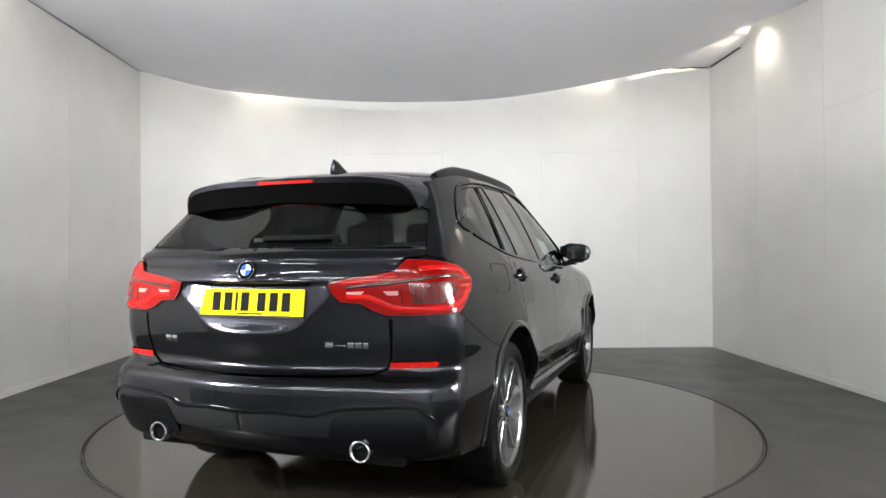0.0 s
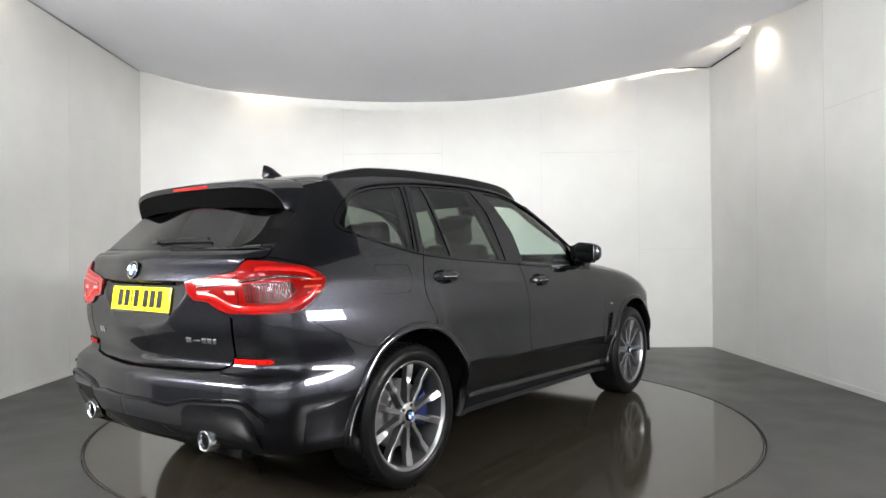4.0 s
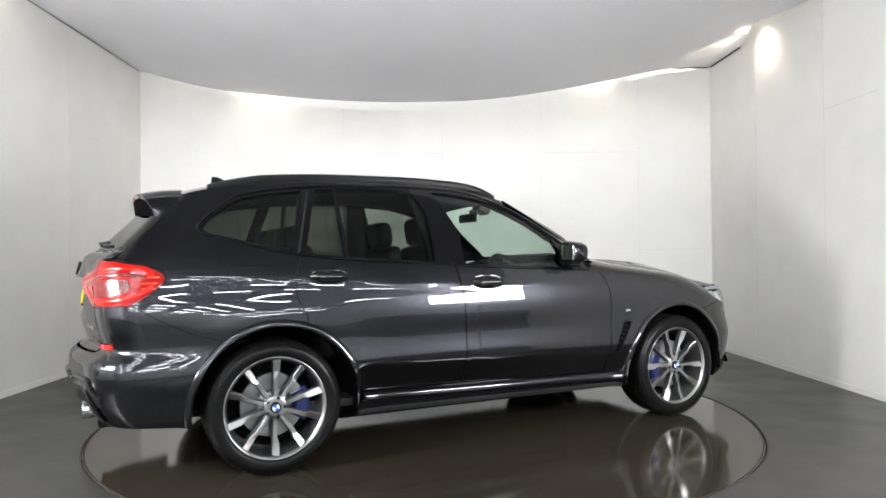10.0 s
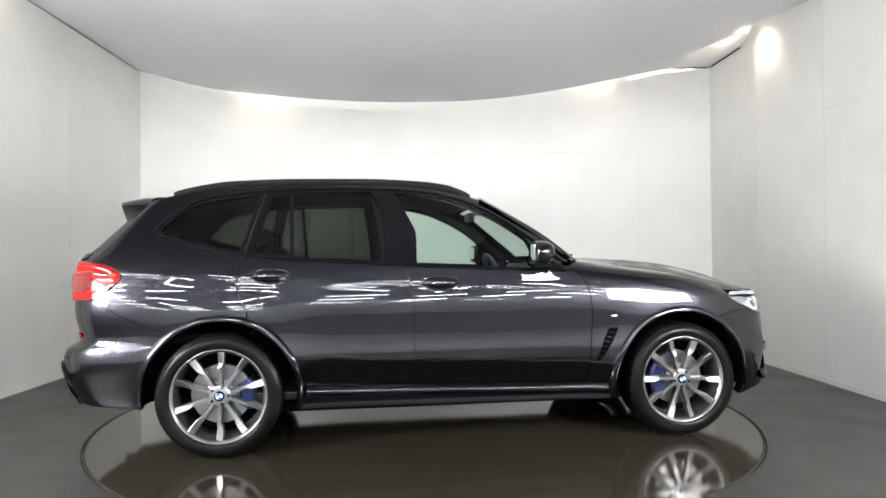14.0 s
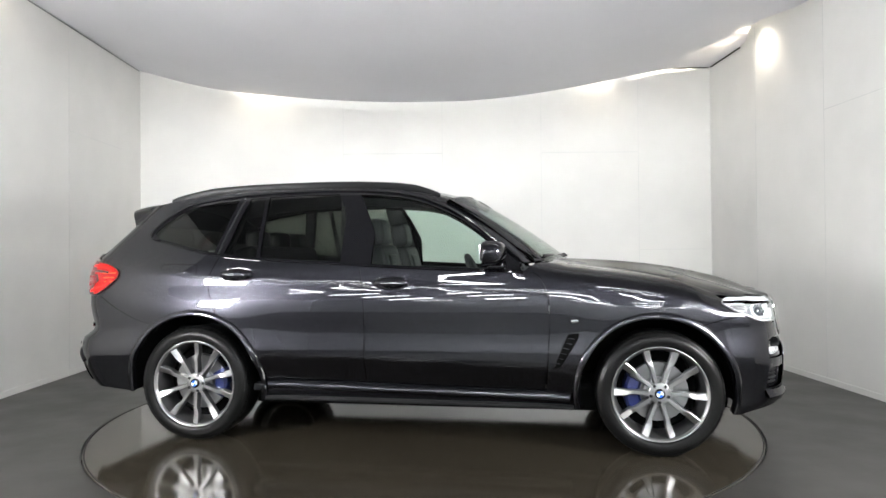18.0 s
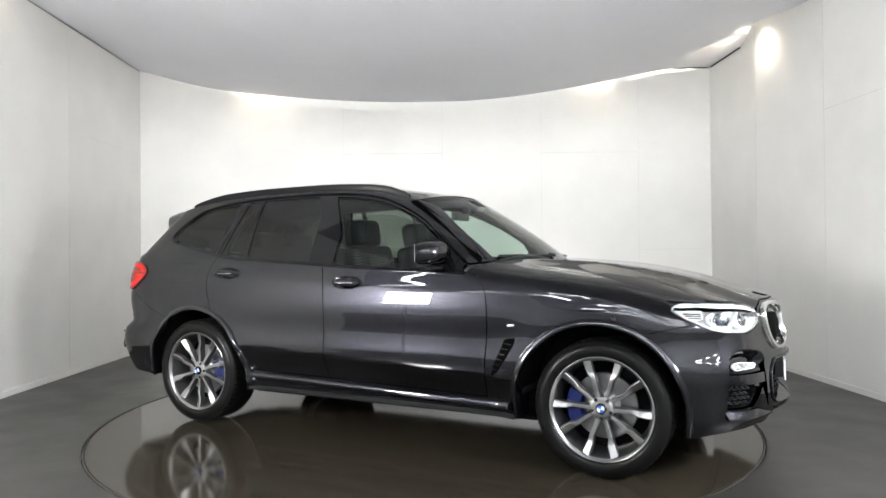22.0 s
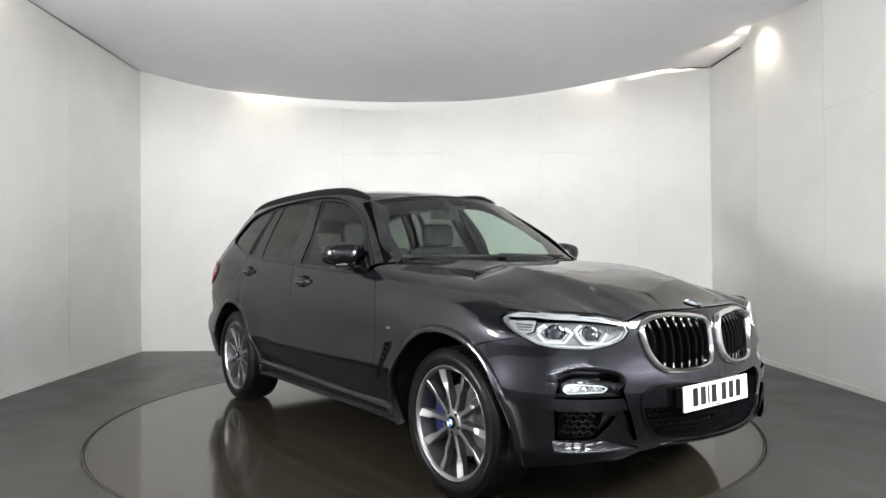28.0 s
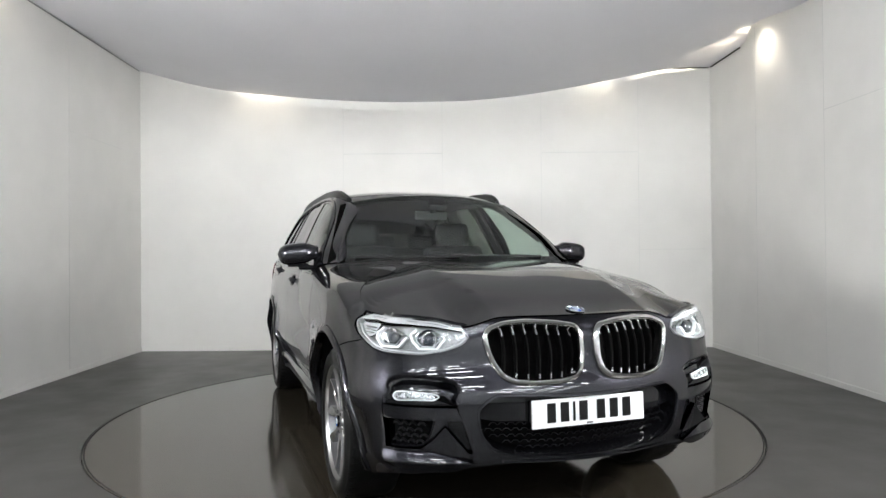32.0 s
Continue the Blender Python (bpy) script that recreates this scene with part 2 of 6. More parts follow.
def rounded(poly, r, seg=5):
    """The outline with its corners cut to arcs; r is one radius or one for each corner."""
    poly = [np.array(p, float) for p in poly]
    n, out = len(poly), []
    rs = r if isinstance(r, (list, tuple)) else [r] * n
    for i in range(n):
        p, a, b = poly[i], poly[i - 1], poly[(i + 1) % n]
        la, lb = np.linalg.norm(a - p), np.linalg.norm(b - p)
        k = min(rs[i], 0.45 * la, 0.45 * lb)
        if k < 1e-4:
            out.append(p)
            continue
        s, e = p + (a - p) / la * k, p + (b - p) / lb * k
        for j in range(seg + 1):
            t = j / seg
            out.append((1 - t) ** 2 * s + 2 * t * (1 - t) * p + t * t * e)
    return np.array(out)


def spline(pts, n=12, closed=False):
    """A Catmull-Rom curve through a few points."""
    P = [np.array(p, float) for p in pts]
    m, out = len(P), []
    for i in range(m if closed else m - 1):
        a, b = P[i], P[(i + 1) % m]
        p0 = P[i - 1] if (closed or i > 0) else 2 * a - b
        p3 = P[(i + 2) % m] if (closed or i + 2 < m) else 2 * b - a
        for j in range(n):
            t = j / n
            out.append(0.5 * (2 * a + (b - p0) * t + (2 * p0 - 5 * a + 4 * b - p3) * t * t + (3 * a - p0 - 3 * b + p3) * t ** 3))
    if not closed:
        out.append(P[-1])
    return np.array(out)


def arc(cx, cz, r, a0, a1, n=28):
    t = np.radians(np.linspace(a0, a1, n))
    return np.c_[cx + r * np.cos(t), cz + r * np.sin(t)]


def sweep(name, pts, nors, section, material, parent=None, label="", closed=False, side=-1, smooth=True):
    """A bar of the given cross-section (across, out) along a line of points with normals."""
    pts, nors = np.asarray(pts, float), np.asarray(nors, float)
    if closed:
        tan = np.roll(pts, -1, 0) - np.roll(pts, 1, 0)
    else:
        tan = np.gradient(pts, axis=0)
    tan /= np.linalg.norm(tan, axis=1)[:, None] + 1e-12
    across = np.cross(nors, tan)
    across /= np.linalg.norm(across, axis=1)[:, None] + 1e-12
    k, n = len(section), len(pts)
    verts = np.concatenate([pts + a * across + b * nors for a, b in section]).reshape(k, n, 3).transpose(1, 0, 2).reshape(-1, 3)
    faces = []
    for i in range(n if closed else n - 1):
        j = (i + 1) % n
        faces += [(i * k + c, i * k + (c + 1) % k, j * k + (c + 1) % k, j * k + c) for c in range(k)]
    if not closed:
        faces += [tuple(range(k))[::-1], tuple((n - 1) * k + c for c in range(k))]
    if side > 0:
        verts = verts * (1, -1, 1)
    bm = bmesh.new()
    vs = [bm.verts.new(v) for v in verts]
    for f in faces:
        bm.faces.new([vs[i] for i in f])
    ob = part(name, bm, material, parent, label)
    if smooth:
        ob.data.polygons.foreach_set("use_smooth", [True] * len(ob.data.polygons))
        ob.data.set_sharp_from_angle(angle=radians(40))
    return ob


BAR = [(-0.5, 0), (-0.5, 0.7), (-0.32, 1), (0.32, 1), (0.5, 0.7), (0.5, 0)]


def bar(w, h, sink=0.0):
    return [(a * w, b * (h + sink) - sink) for a, b in BAR]


def rod(r, n=10):
    return [(r * math.cos(2 * math.pi * i / n), r * math.sin(2 * math.pi * i / n)) for i in range(n)]


# ---------- the booth ----------
WX, TOP = 3.56, 3.80
BACK = lambda x: 3.333 - 0.0246 * x
MOUTH_L, MOUTH, CLOTH = -2.4, -2.6, -0.95


def prism(name, plan, z0, z1, material, kind="structure", label="", category=""):
    bm = bmesh.new()
    lo = [bm.verts.new((x, y, z0)) for x, y in plan]
    hi = [bm.verts.new((x, y, z1)) for x, y in plan]
    n = len(plan)
    bm.faces.new(lo[::-1])
    bm.faces.new(hi)
    for i in range(n):
        bm.faces.new((lo[i], lo[(i + 1) % n], hi[(i + 1) % n], hi[i]))
    ob = part(name, bm, material, None)
    return tagged(ob, label, category, "", kind)


back = prism("wall_back", [(-WX - 0.15, BACK(-WX)), (WX + 0.15, BACK(WX)), (WX + 0.15, BACK(WX) + 0.15), (-WX - 0.15, BACK(-WX) + 0.15)],
             0, TOP, M["wall"], label="white painted flat board back wall of the photo booth", category="wall")
left = prism("wall_left", [(-WX - 0.15, MOUTH_L), (-WX, MOUTH_L), (-WX, BACK(-WX)), (-WX - 0.15, BACK(-WX))], 0, TOP, M["wall"],
             label="white painted board side wall, slightly greyed", category="wall")
right = prism("wall_right", [(WX, MOUTH), (WX + 0.15, MOUTH), (WX + 0.15, BACK(WX)), (WX, BACK(WX))], 0, TOP, M["wall"],
              label="white painted board side wall with a lamp glow", category="wall")


def seam(parent, a, b, width=0.006, proud=0.0015, n=(0, -1, 0)):
    """A filled board joint, hardly proud of the wall."""
    a, b, n = Vector(a), Vector(b), Vector(n)
    t = (b - a).normalized()
    s = n.cross(t) * width / 2
    v = [a - s, a + s, b + s, b - s]
    v += [p + n * proud for p in v]
    f = [(4, 5, 6, 7), (0, 1, 5, 4), (1, 2, 6, 5), (2, 3, 7, 6), (3, 0, 4, 7)]
    return mesh_ob("board_joint", v, f, M["seam"], parent, smooth=False)


for x in (-2.27, -1.03, 0.207, 1.442, 2.656):
    seam(back, (x, BACK(x), 0.06), (x, BACK(x), 3.7))
for x0, x1 in ((-3.3, -2.27), (-1.03, 0.207), (1.442, 2.656)):
    seam(back, (x0, BACK(x0), 2.44), (x1, BACK(x1), 2.44), 0.012, 0.002)
for x0, x1 in ((2.656, 3.5), (0.207, 1.442)):
    seam(back, (x0, BACK(x0), 1.22), (x1, BACK(x1), 1.22), 0.006, 0.0012)
for y in (1.74, 0.50):
    seam(left, (-WX, y, 0.06), (-WX, y, 3.6), n=(1, 0, 0))
seam(left, (-WX, 1.74, 2.44), (-WX, 2.9, 2.44), n=(1, 0, 0))
for y in (0.86, 2.10):
    seam(right, (WX, y, 0.06), (WX, y, 3.6), n=(-1, 0, 0))
seam(right, (WX, -0.3, 2.44), (WX, 0.86, 2.44), n=(-1, 0, 0))
# low bevelled foot strip along the walls
for nm, plan in (("baseboard", [(-WX, BACK(-WX) - 0.012), (WX, BACK(WX) - 0.012), (WX, BACK(WX) - 0.001), (-WX, BACK(-WX) - 0.001)]),
                 ("baseboard", [(-WX + 0.001, MOUTH_L), (-WX + 0.012, MOUTH_L), (-WX + 0.012, BACK(-WX) - 0.014), (-WX + 0.001, BACK(-WX) - 0.014)]),
                 ("baseboard", [(WX - 0.012, MOUTH), (WX - 0.001, MOUTH), (WX - 0.001, BACK(WX) - 0.014), (WX - 0.012, BACK(WX) - 0.014)])):
    prism(nm, plan, 0, 0.05, M["wall"], label="thin white painted foot strip along the wall", category="baseboard")

# floor with a round hole for the turntable
RING = 2.284
SPAN = (-12.0, 12.0, -20.0, 3.6)


def floor_sheet():
    n, bm = 160, bmesh.new()
    x0, x1, y0, y1 = SPAN
    inner, low, outer = [], [], []
    for i in range(n):
        t = 2 * math.pi * i / n
        c, s = math.cos(t), math.sin(t)
        inner.append(bm.verts.new(((RING + 0.005) * c, (RING + 0.005) * s, 0)))
        low.append(bm.verts.new(((RING + 0.005) * c, (RING + 0.005) * s, -0.06)))
        k = min((x1 if c > 0 else -x0) / max(abs(c), 1e-9), (y1 if s > 0 else -y0) / max(abs(s), 1e-9))
        outer.append(bm.verts.new((k * c, k * s, 0)))
    for i in range(n):
        j = (i + 1) % n
        bm.faces.new((inner[i], outer[i], outer[j], inner[j]))
        bm.faces.new((low[i], inner[i], inner[j], low[j]))
    return bm


tagged(part("floor", floor_sheet(), M["floor"], None), "dark grey painted concrete floor, slightly worn and shiny", "floor", "", "structure")
pit = lathe([(0.001, -0.06), (RING + 0.01, -0.06)], 96, "z")
tagged(part("floor_pit", pit, M["pit"], None), "black pit under the turntable", "floor", "", "structure")
disc = lathe([(0.001, 0.0), (1.0, 0.0), (RING - 0.008, 0.0), (RING - 0.004, -0.003), (RING - 0.004, -0.05), (0.001, -0.05)], 192, "z")
turntable = tagged(part("turntable", disc, M["disc"], None), "round polished dark turntable set flush in the floor", "turntable")

part("rim", lathe([(RING - 0.017, -0.0005), (RING - 0.016, 0.0012), (RING - 0.0095, 0.0012), (RING - 0.009, -0.0005)], 192, "z"), M["pit"], turntable, "thin dark rim", smooth=True)

# sagging fabric ceiling
hang = profile([(-1, 0.0), (-0.886, 0.129), (-0.783, 0.229), (-0.683, 0.305), (-0.486, 0.394), (-0.292, 0.456), (-0.1, 0.487), (0.09, 0.485), (0.282, 0.432), (0.476, 0.325), (0.673, 0.185), (0.856, 0.05), (1, 0.012)], 0.03)


def sheet():
    nx, ny = 96, 110
    verts, faces = [], []
    for j in range(ny + 1):
        for i in range(nx + 1):
            a = -1 + 2 * i / nx
            v = j / ny
            x = WX * a
            bow = max(0.0, 1 - a * a)
            y_far = BACK(x) - 0.02 - 0.30 * bow ** 0.8
            y = CLOTH + (y_far - CLOTH) * v
            sag = float(hang(a)) * (0.6 + 0.4 * v)
            z = 3.50 - sag
            # the cloth stands off where a lamp shines down the wall
            if a > 0.75:
                g = math.exp(-((y - 1.70) / 0.42) ** 2) * (a - 0.75) / 0.25
                x -= 0.20 * g
                z += 0.015 * g
            if a < -0.75:
                g = math.exp(-((y - 0.62) / 0.25) ** 2) * (-a - 0.75) / 0.25
                x += 0.20 * g
            verts.append((x, y, z))
    w = nx + 1
    for j in range(ny):
        for i in range(nx):
            faces.append((j * w + i, (j + 1) * w + i, (j + 1) * w + i + 1, j * w + i + 1))
    return verts, faces


v, f = sheet()
tagged(mesh_ob("ceiling", v, f, M["fabric"]), "pale grey stretched cloth ceiling that sags to a bow", "ceiling", "", "structure")
prism("ceiling_slab", [(-WX - 0.15, CLOTH), (WX + 0.15, CLOTH), (WX + 0.15, 3.6), (-WX - 0.15, 3.6)], TOP, TOP + 0.1, M["wall"],
      label="hard white ceiling above the cloth", category="ceiling")


def downlight(x, y):
    can = tagged(part("spotlight", lathe([(0.001, 3.72), (0.05, 3.72), (0.055, 3.63), (0.045, 3.63), (0.04, 3.70)], 24, "z"), M["lampcan"], None, smooth=True),
                 "small white spotlight hidden above the cloth ceiling", "spotlight", "wall washing spotlights")
    part("bracket", box(0, 0, 3.76, 0.03, 0.03, 0.08), M["steel"], can)
    can.location = (x, y, 0)


for x, y in ((-2.0, 3.20), (2.15, 3.08), (3.36, 1.86), (-3.34, 0.62)):
    downlight(x, y)

# black strips for the shaded gap where the cloth leaves the wall in the corner
for x0, x1, h_ in ((2.86, 2.95, 0.012), (3.10, 3.54, 0.022)):
    prism("trim", [(x0, BACK(x0) - 0.02), (x1, BACK(x1) - 0.02), (x1, BACK(x1) - 0.004), (x0, BACK(x0) - 0.004)], 3.478, 3.478 + h_, M["pit"], label="black strip drawn as the shaded gap between cloth and wall", category="gap")

# thin dark bars that draw the shade line along the side walls
for nm_, plan, z0, z1 in (("trim", [(WX - 0.016, 2.42), (WX - 0.004, 2.42), (WX - 0.004, 3.20), (WX - 0.016, 3.20)], 3.474, 3.490),
                          ("trim", [(-WX + 0.004, 0.25), (-WX + 0.012, 0.25), (-WX + 0.012, 3.36), (-WX + 0.004, 3.36)], 3.478, 3.488)):
    prism(nm_, plan, z0, z1, M["pit" if plan[0][0] > 0 else "steel"], label="thin dark strip drawn as shade where the cloth meets the wall", category="gap")

# the dim unseen hall on the camera's side, side walls white to brighten reflections
prism("wall_hall_left", [(-12.2, -20), (-12, -20), (-12, 3.6), (-12.2, 3.6)], 0, 5.2, M["hall_end"], label="unseen hall side wall, white to brighten the car's reflections", category="wall")
prism("wall_hall_right", [(12, -20), (12.2, -20), (12.2, 3.6), (12, 3.6)], 0, 5.2, M["hall_end"], label="unseen hall side wall, white to brighten the car's reflections", category="wall")
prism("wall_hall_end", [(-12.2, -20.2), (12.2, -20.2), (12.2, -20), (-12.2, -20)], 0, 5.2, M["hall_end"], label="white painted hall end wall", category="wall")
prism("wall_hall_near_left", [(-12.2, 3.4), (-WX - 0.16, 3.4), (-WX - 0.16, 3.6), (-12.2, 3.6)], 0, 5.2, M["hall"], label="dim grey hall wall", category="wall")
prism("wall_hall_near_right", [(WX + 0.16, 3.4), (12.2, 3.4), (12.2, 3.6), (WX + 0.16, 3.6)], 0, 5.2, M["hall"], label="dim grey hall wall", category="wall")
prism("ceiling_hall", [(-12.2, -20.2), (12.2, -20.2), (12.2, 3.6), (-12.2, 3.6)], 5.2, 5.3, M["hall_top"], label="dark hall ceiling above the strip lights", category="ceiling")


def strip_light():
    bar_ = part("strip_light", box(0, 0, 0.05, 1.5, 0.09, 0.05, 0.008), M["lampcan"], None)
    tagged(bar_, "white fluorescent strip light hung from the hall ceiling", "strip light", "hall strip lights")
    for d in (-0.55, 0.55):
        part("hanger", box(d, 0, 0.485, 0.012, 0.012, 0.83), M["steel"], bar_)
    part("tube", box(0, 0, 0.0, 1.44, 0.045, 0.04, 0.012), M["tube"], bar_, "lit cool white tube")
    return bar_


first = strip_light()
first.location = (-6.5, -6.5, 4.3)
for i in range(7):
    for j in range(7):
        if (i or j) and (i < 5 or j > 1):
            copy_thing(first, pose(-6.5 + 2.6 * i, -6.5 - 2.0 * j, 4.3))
# extra strip lights at the left, added to brighten reflections in the tail
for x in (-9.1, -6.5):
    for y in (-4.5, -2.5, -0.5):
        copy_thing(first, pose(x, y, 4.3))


def light_panel(x, y, turn, glow, w=0.84):
    base = tagged(new("light_panel"), "white softbox light on a black stand", "studio light", "booth softboxes")
    part("housing", box(0, 0.05, 1.46, w + 0.06, 0.10, 0.46, 0.02), M["black"], base)
    part("diffuser", box(0, -0.006, 1.46, w, 0.012, 0.40, 0.004), M[glow], base, "glowing white diffuser")
    part("pole", box(0, 0.05, 0.605, 0.04, 0.04, 1.15, 0.01), M["steel"], base)
    part("foot", box(0, 0.05, 0.015, 0.6, 0.4, 0.03, 0.01), M["black"], base)
    base.matrix_basis = pose(x, y, 0, 0, 0, turn)


light_panel(-3.00, -2.87, 128, "panel_light", 0.50)
light_panel(2.76, -2.74, -127, "panel_light_low", 1.0)


# ---------- the car: its skin as one smooth surface ----------
# x forward, y to the car's left, z up; the skin is written for the car's right side (y < 0)
car = tagged(new("car"), "dark grey metallic five-door SUV with tinted rear windows on the turntable", "car")

half_width = profile([(0.16, 0.840), (0.24, 0.868), (0.33, 0.902), (0.40, 0.912), (0.47, 0.926), (0.555, 0.944), (0.585, 0.9442), (0.615, 0.9412), (0.65, 0.937), (0.72, 0.933),
                      (0.80, 0.9365), (0.86, 0.9345), (0.92, 0.926), (0.975, 0.9135), (1.03, 0.9015), (1.09, 0.886), (1.15, 0.864), (1.24, 0.825), (1.36, 0.767),
                      (1.50, 0.692), (1.58, 0.640), (1.66, 0.575)], 0.010)
front_x = profile([(0.16, 2.16), (0.24, 2.27), (0.32, 2.305), (0.45, 2.315), (0.56, 2.312), (0.62, 2.303), (0.68, 2.285), (0.74, 2.271), (0.80, 2.263), (0.88, 2.245),
                   (0.94, 2.19), (1.00, 1.95), (1.06, 1.45), (1.12, 1.03), (1.20, 0.89), (1.30, 0.74), (1.42, 0.54), (1.53, 0.335), (1.60, 0.19), (1.68, 0.0)], 0.012)
rear_x = profile([(0.16, -2.05), (0.24, -2.22), (0.33, -2.355), (0.42, -2.42), (0.52, -2.445), (0.62, -2.44), (0.650, -2.426), (0.672, -2.372), (0.70, -2.350),
                  (0.74, -2.357), (0.80, -2.374), (0.86, -2.385), (0.92, -2.389), (1.04, -2.40), (1.11, -2.385), (1.165, -2.355), (1.195, -2.315), (1.24, -2.27),
                  (1.37, -2.135), (1.46, -2.05), (1.56, -1.94), (1.66, -1.80)], 0.010)
front_start = profile([(0.1, 0.9), (0.98, 0.9), (1.14, 0.05), (1.25, -0.16), (1.45, -0.5), (1.7, -0.95)], 0.02)
REAR_START = -1.2


def plan_table(points, w, a):
    points = points + [(-points[-2][0], points[-2][1])]
    p = spline([(fy * w, fx * a) for fy, fx in points], 40)[:-40]
    k = 25
    q = np.vstack([p[1:k + 1][::-1] * (1, -1), p, p[-k - 1:-1][::-1] * (-1, 1)])
    ker = np.hanning(2 * k + 1)
    ker /= ker.sum()
    p = np.c_[np.convolve(q[:, 0], ker, "valid"), np.convolve(q[:, 1], ker, "valid")]
    p[:, 1] *= a / p[-1, 1]
    p[0], p[-1] = (w, 0), (0, a)
    s = np.r_[0, np.cumsum(np.hypot(*np.diff(p, axis=0).T))]
    return s[-1], s / s[-1], p[:, 0] / w, p[:, 1] / a


# half plans from the flank round to the middle of the nose and of the tail: (width share, length share)
LF, SF, FYF, FXF = plan_table([(1, 0), (1, 0.25), (0.994, 0.45), (0.976, 0.604), (0.945, 0.70), (0.90, 0.78), (0.83, 0.845), (0.70, 0.895),
                               (0.52, 0.933), (0.36, 0.962), (0.18, 0.99), (0, 1)], 0.935, 1.38)
LR, SR, FYR, FXR = plan_table([(1, 0), (0.994, 0.25), (0.984, 0.45), (0.970, 0.60), (0.951, 0.715), (0.933, 0.785), (0.902, 0.828), (0.822, 0.890), (0.70, 0.915),
                               (0.52, 0.941), (0.36, 0.965), (0.18, 0.99), (0, 1)], 0.935, 1.20)
crest = profile([(0.4, 1.128), (0.80, 1.116), (1.2, 1.080), (1.5, 1.022), (1.65, 0.972), (1.75, 0.926), (2.0, 0.885), (2.4, 0.88)], 0.03)
shoulder = profile([(-2.4, 1.062), (-1.9, 1.058), (-1.2, 1.034), (-0.3, 0.990), (0.5, 0.966), (1.4, 0.960), (2.4, 0.96)], 0.03)


def skin(u, z):
    """The point of the skin at u (metres along the plan outline; equal to x on the flank) and height z."""
    u, z = np.broadcast_arrays(np.asarray(u, float), np.asarray(z, float))
    w, x0 = half_width(z), front_start(z)
    sf = np.clip((u - x0) / LF, 0, 1)
    sr = np.clip((REAR_START - u) / LR, 0, 1)
    fx, fy = np.interp(sf, SF, FXF), np.interp(sf, SF, FYF)
    rx, ry = np.interp(sr, SR, FXR), np.interp(sr, SR, FYR)
    x = np.where(u > x0, x0 + fx * (front_x(z) - x0), np.where(u < REAR_START, REAR_START + rx * (rear_x(z) - REAR_START), u))
    y = w * np.where(u > x0, fy, 1) * np.where(u < REAR_START, ry, 1)
    # the wing rolls over into the bonnet
    roll = step(0.55, 0.95, x) * step(2.08, 1.80, x) * np.clip((z - (crest(x) - 0.12)) / 0.12, 0, 1.3) ** 2.4
    y = y - 0.068 * roll
    # soft swell over the wheels
    for cx in (-1.43, 1.43):
        d = np.hypot(x - cx, (z - 0.40) * 1.05)
        y = y + 0.011 * np.exp(-((d - 0.43) / 0.15) ** 2) * step(1.04, 0.72, z)
    # crisp shoulder crease from the tail lamp to the front wing, leaning surface above, flat flank below
    gap_ = z - shoulder(x)
    y = y + 0.0075 * np.exp(-np.sqrt(gap_ ** 2 + 0.006 ** 2) / 0.055) * step(-2.15, -1.55, x) * step(1.75, 0.60, x)
    # fuller corners of the rear bumper
    y = y + 0.014 * step(0.74, 0.52, z) * step(-1.75, -2.12, x) * np.clip(y / w, 0, 1) ** 2
    # the door bottoms tuck under below a slanted crease
    low_ = np.clip((0.530 - 0.05 * x) - z, 0, 0.16)
    y = y - 0.30 * (np.sqrt(low_ ** 2 + 0.004 ** 2) - 0.004) * step(-1.06, -0.90, x) * step(1.02, 0.86, x)
    return np.stack([x, -y, z + 0 * x], -1)


def normal(u, z):
    e = 0.004
    a = skin(np.asarray(u) + e, z) - skin(np.asarray(u) - e, z)
    b = skin(u, np.asarray(z) + e) - skin(u, np.asarray(z) - e)
    n = np.cross(a, b)
    return n / (np.linalg.norm(n, axis=-1)[..., None] + 1e-12)


def ux(x, z):
    """u of the skin at length x, on the flank and round the corners."""
    x, z = np.broadcast_arrays(np.asarray(x, float), np.asarray(z, float))
    x0 = front_start(z)
    f = np.clip((x - x0) / (front_x(z) - x0), 0, 1)
    r = np.clip((REAR_START - x) / (REAR_START - rear_x(z)), 0, 1)
    return np.where(x > x0, x0 + LF * np.interp(f, FXF, SF), np.where(x < REAR_START, REAR_START - LR * np.interp(r, FXR, SR), x))


def uf(y, z):
    """u on the nose at distance y (positive) from the middle."""
    f = np.clip(np.asarray(y, float) / half_width(z), 0, 1)
    return front_start(z) + LF * np.interp(f, FYF[::-1], SF[::-1])


def ur(y, z):
    f = np.clip(np.asarray(y, float) / half_width(z), 0, 1)
    return REAR_START - LR * np.interp(f, FYR[::-1], SR[::-1])


def side_path(pts):
    p = np.asarray(pts, float)
    return np.c_[ux(p[:, 0], p[:, 1]), p[:, 1]]


def nose_path(pts):
    p = np.asarray(pts, float)
    return np.c_[uf(p[:, 0], p[:, 1]), p[:, 1]]


def tail_path(pts):
    p = np.asarray(pts, float)
    return np.c_[ur(p[:, 0], p[:, 1]), p[:, 1]]


def clean(poly):
    keep = [poly[0]]
    for q in poly[1:]:
        if np.hypot(*(q - keep[-1])) > 1e-3:
            keep.append(q)
    if np.hypot(*(keep[0] - keep[-1])) < 1e-3:
        keep.pop()
    return np.array(keep)


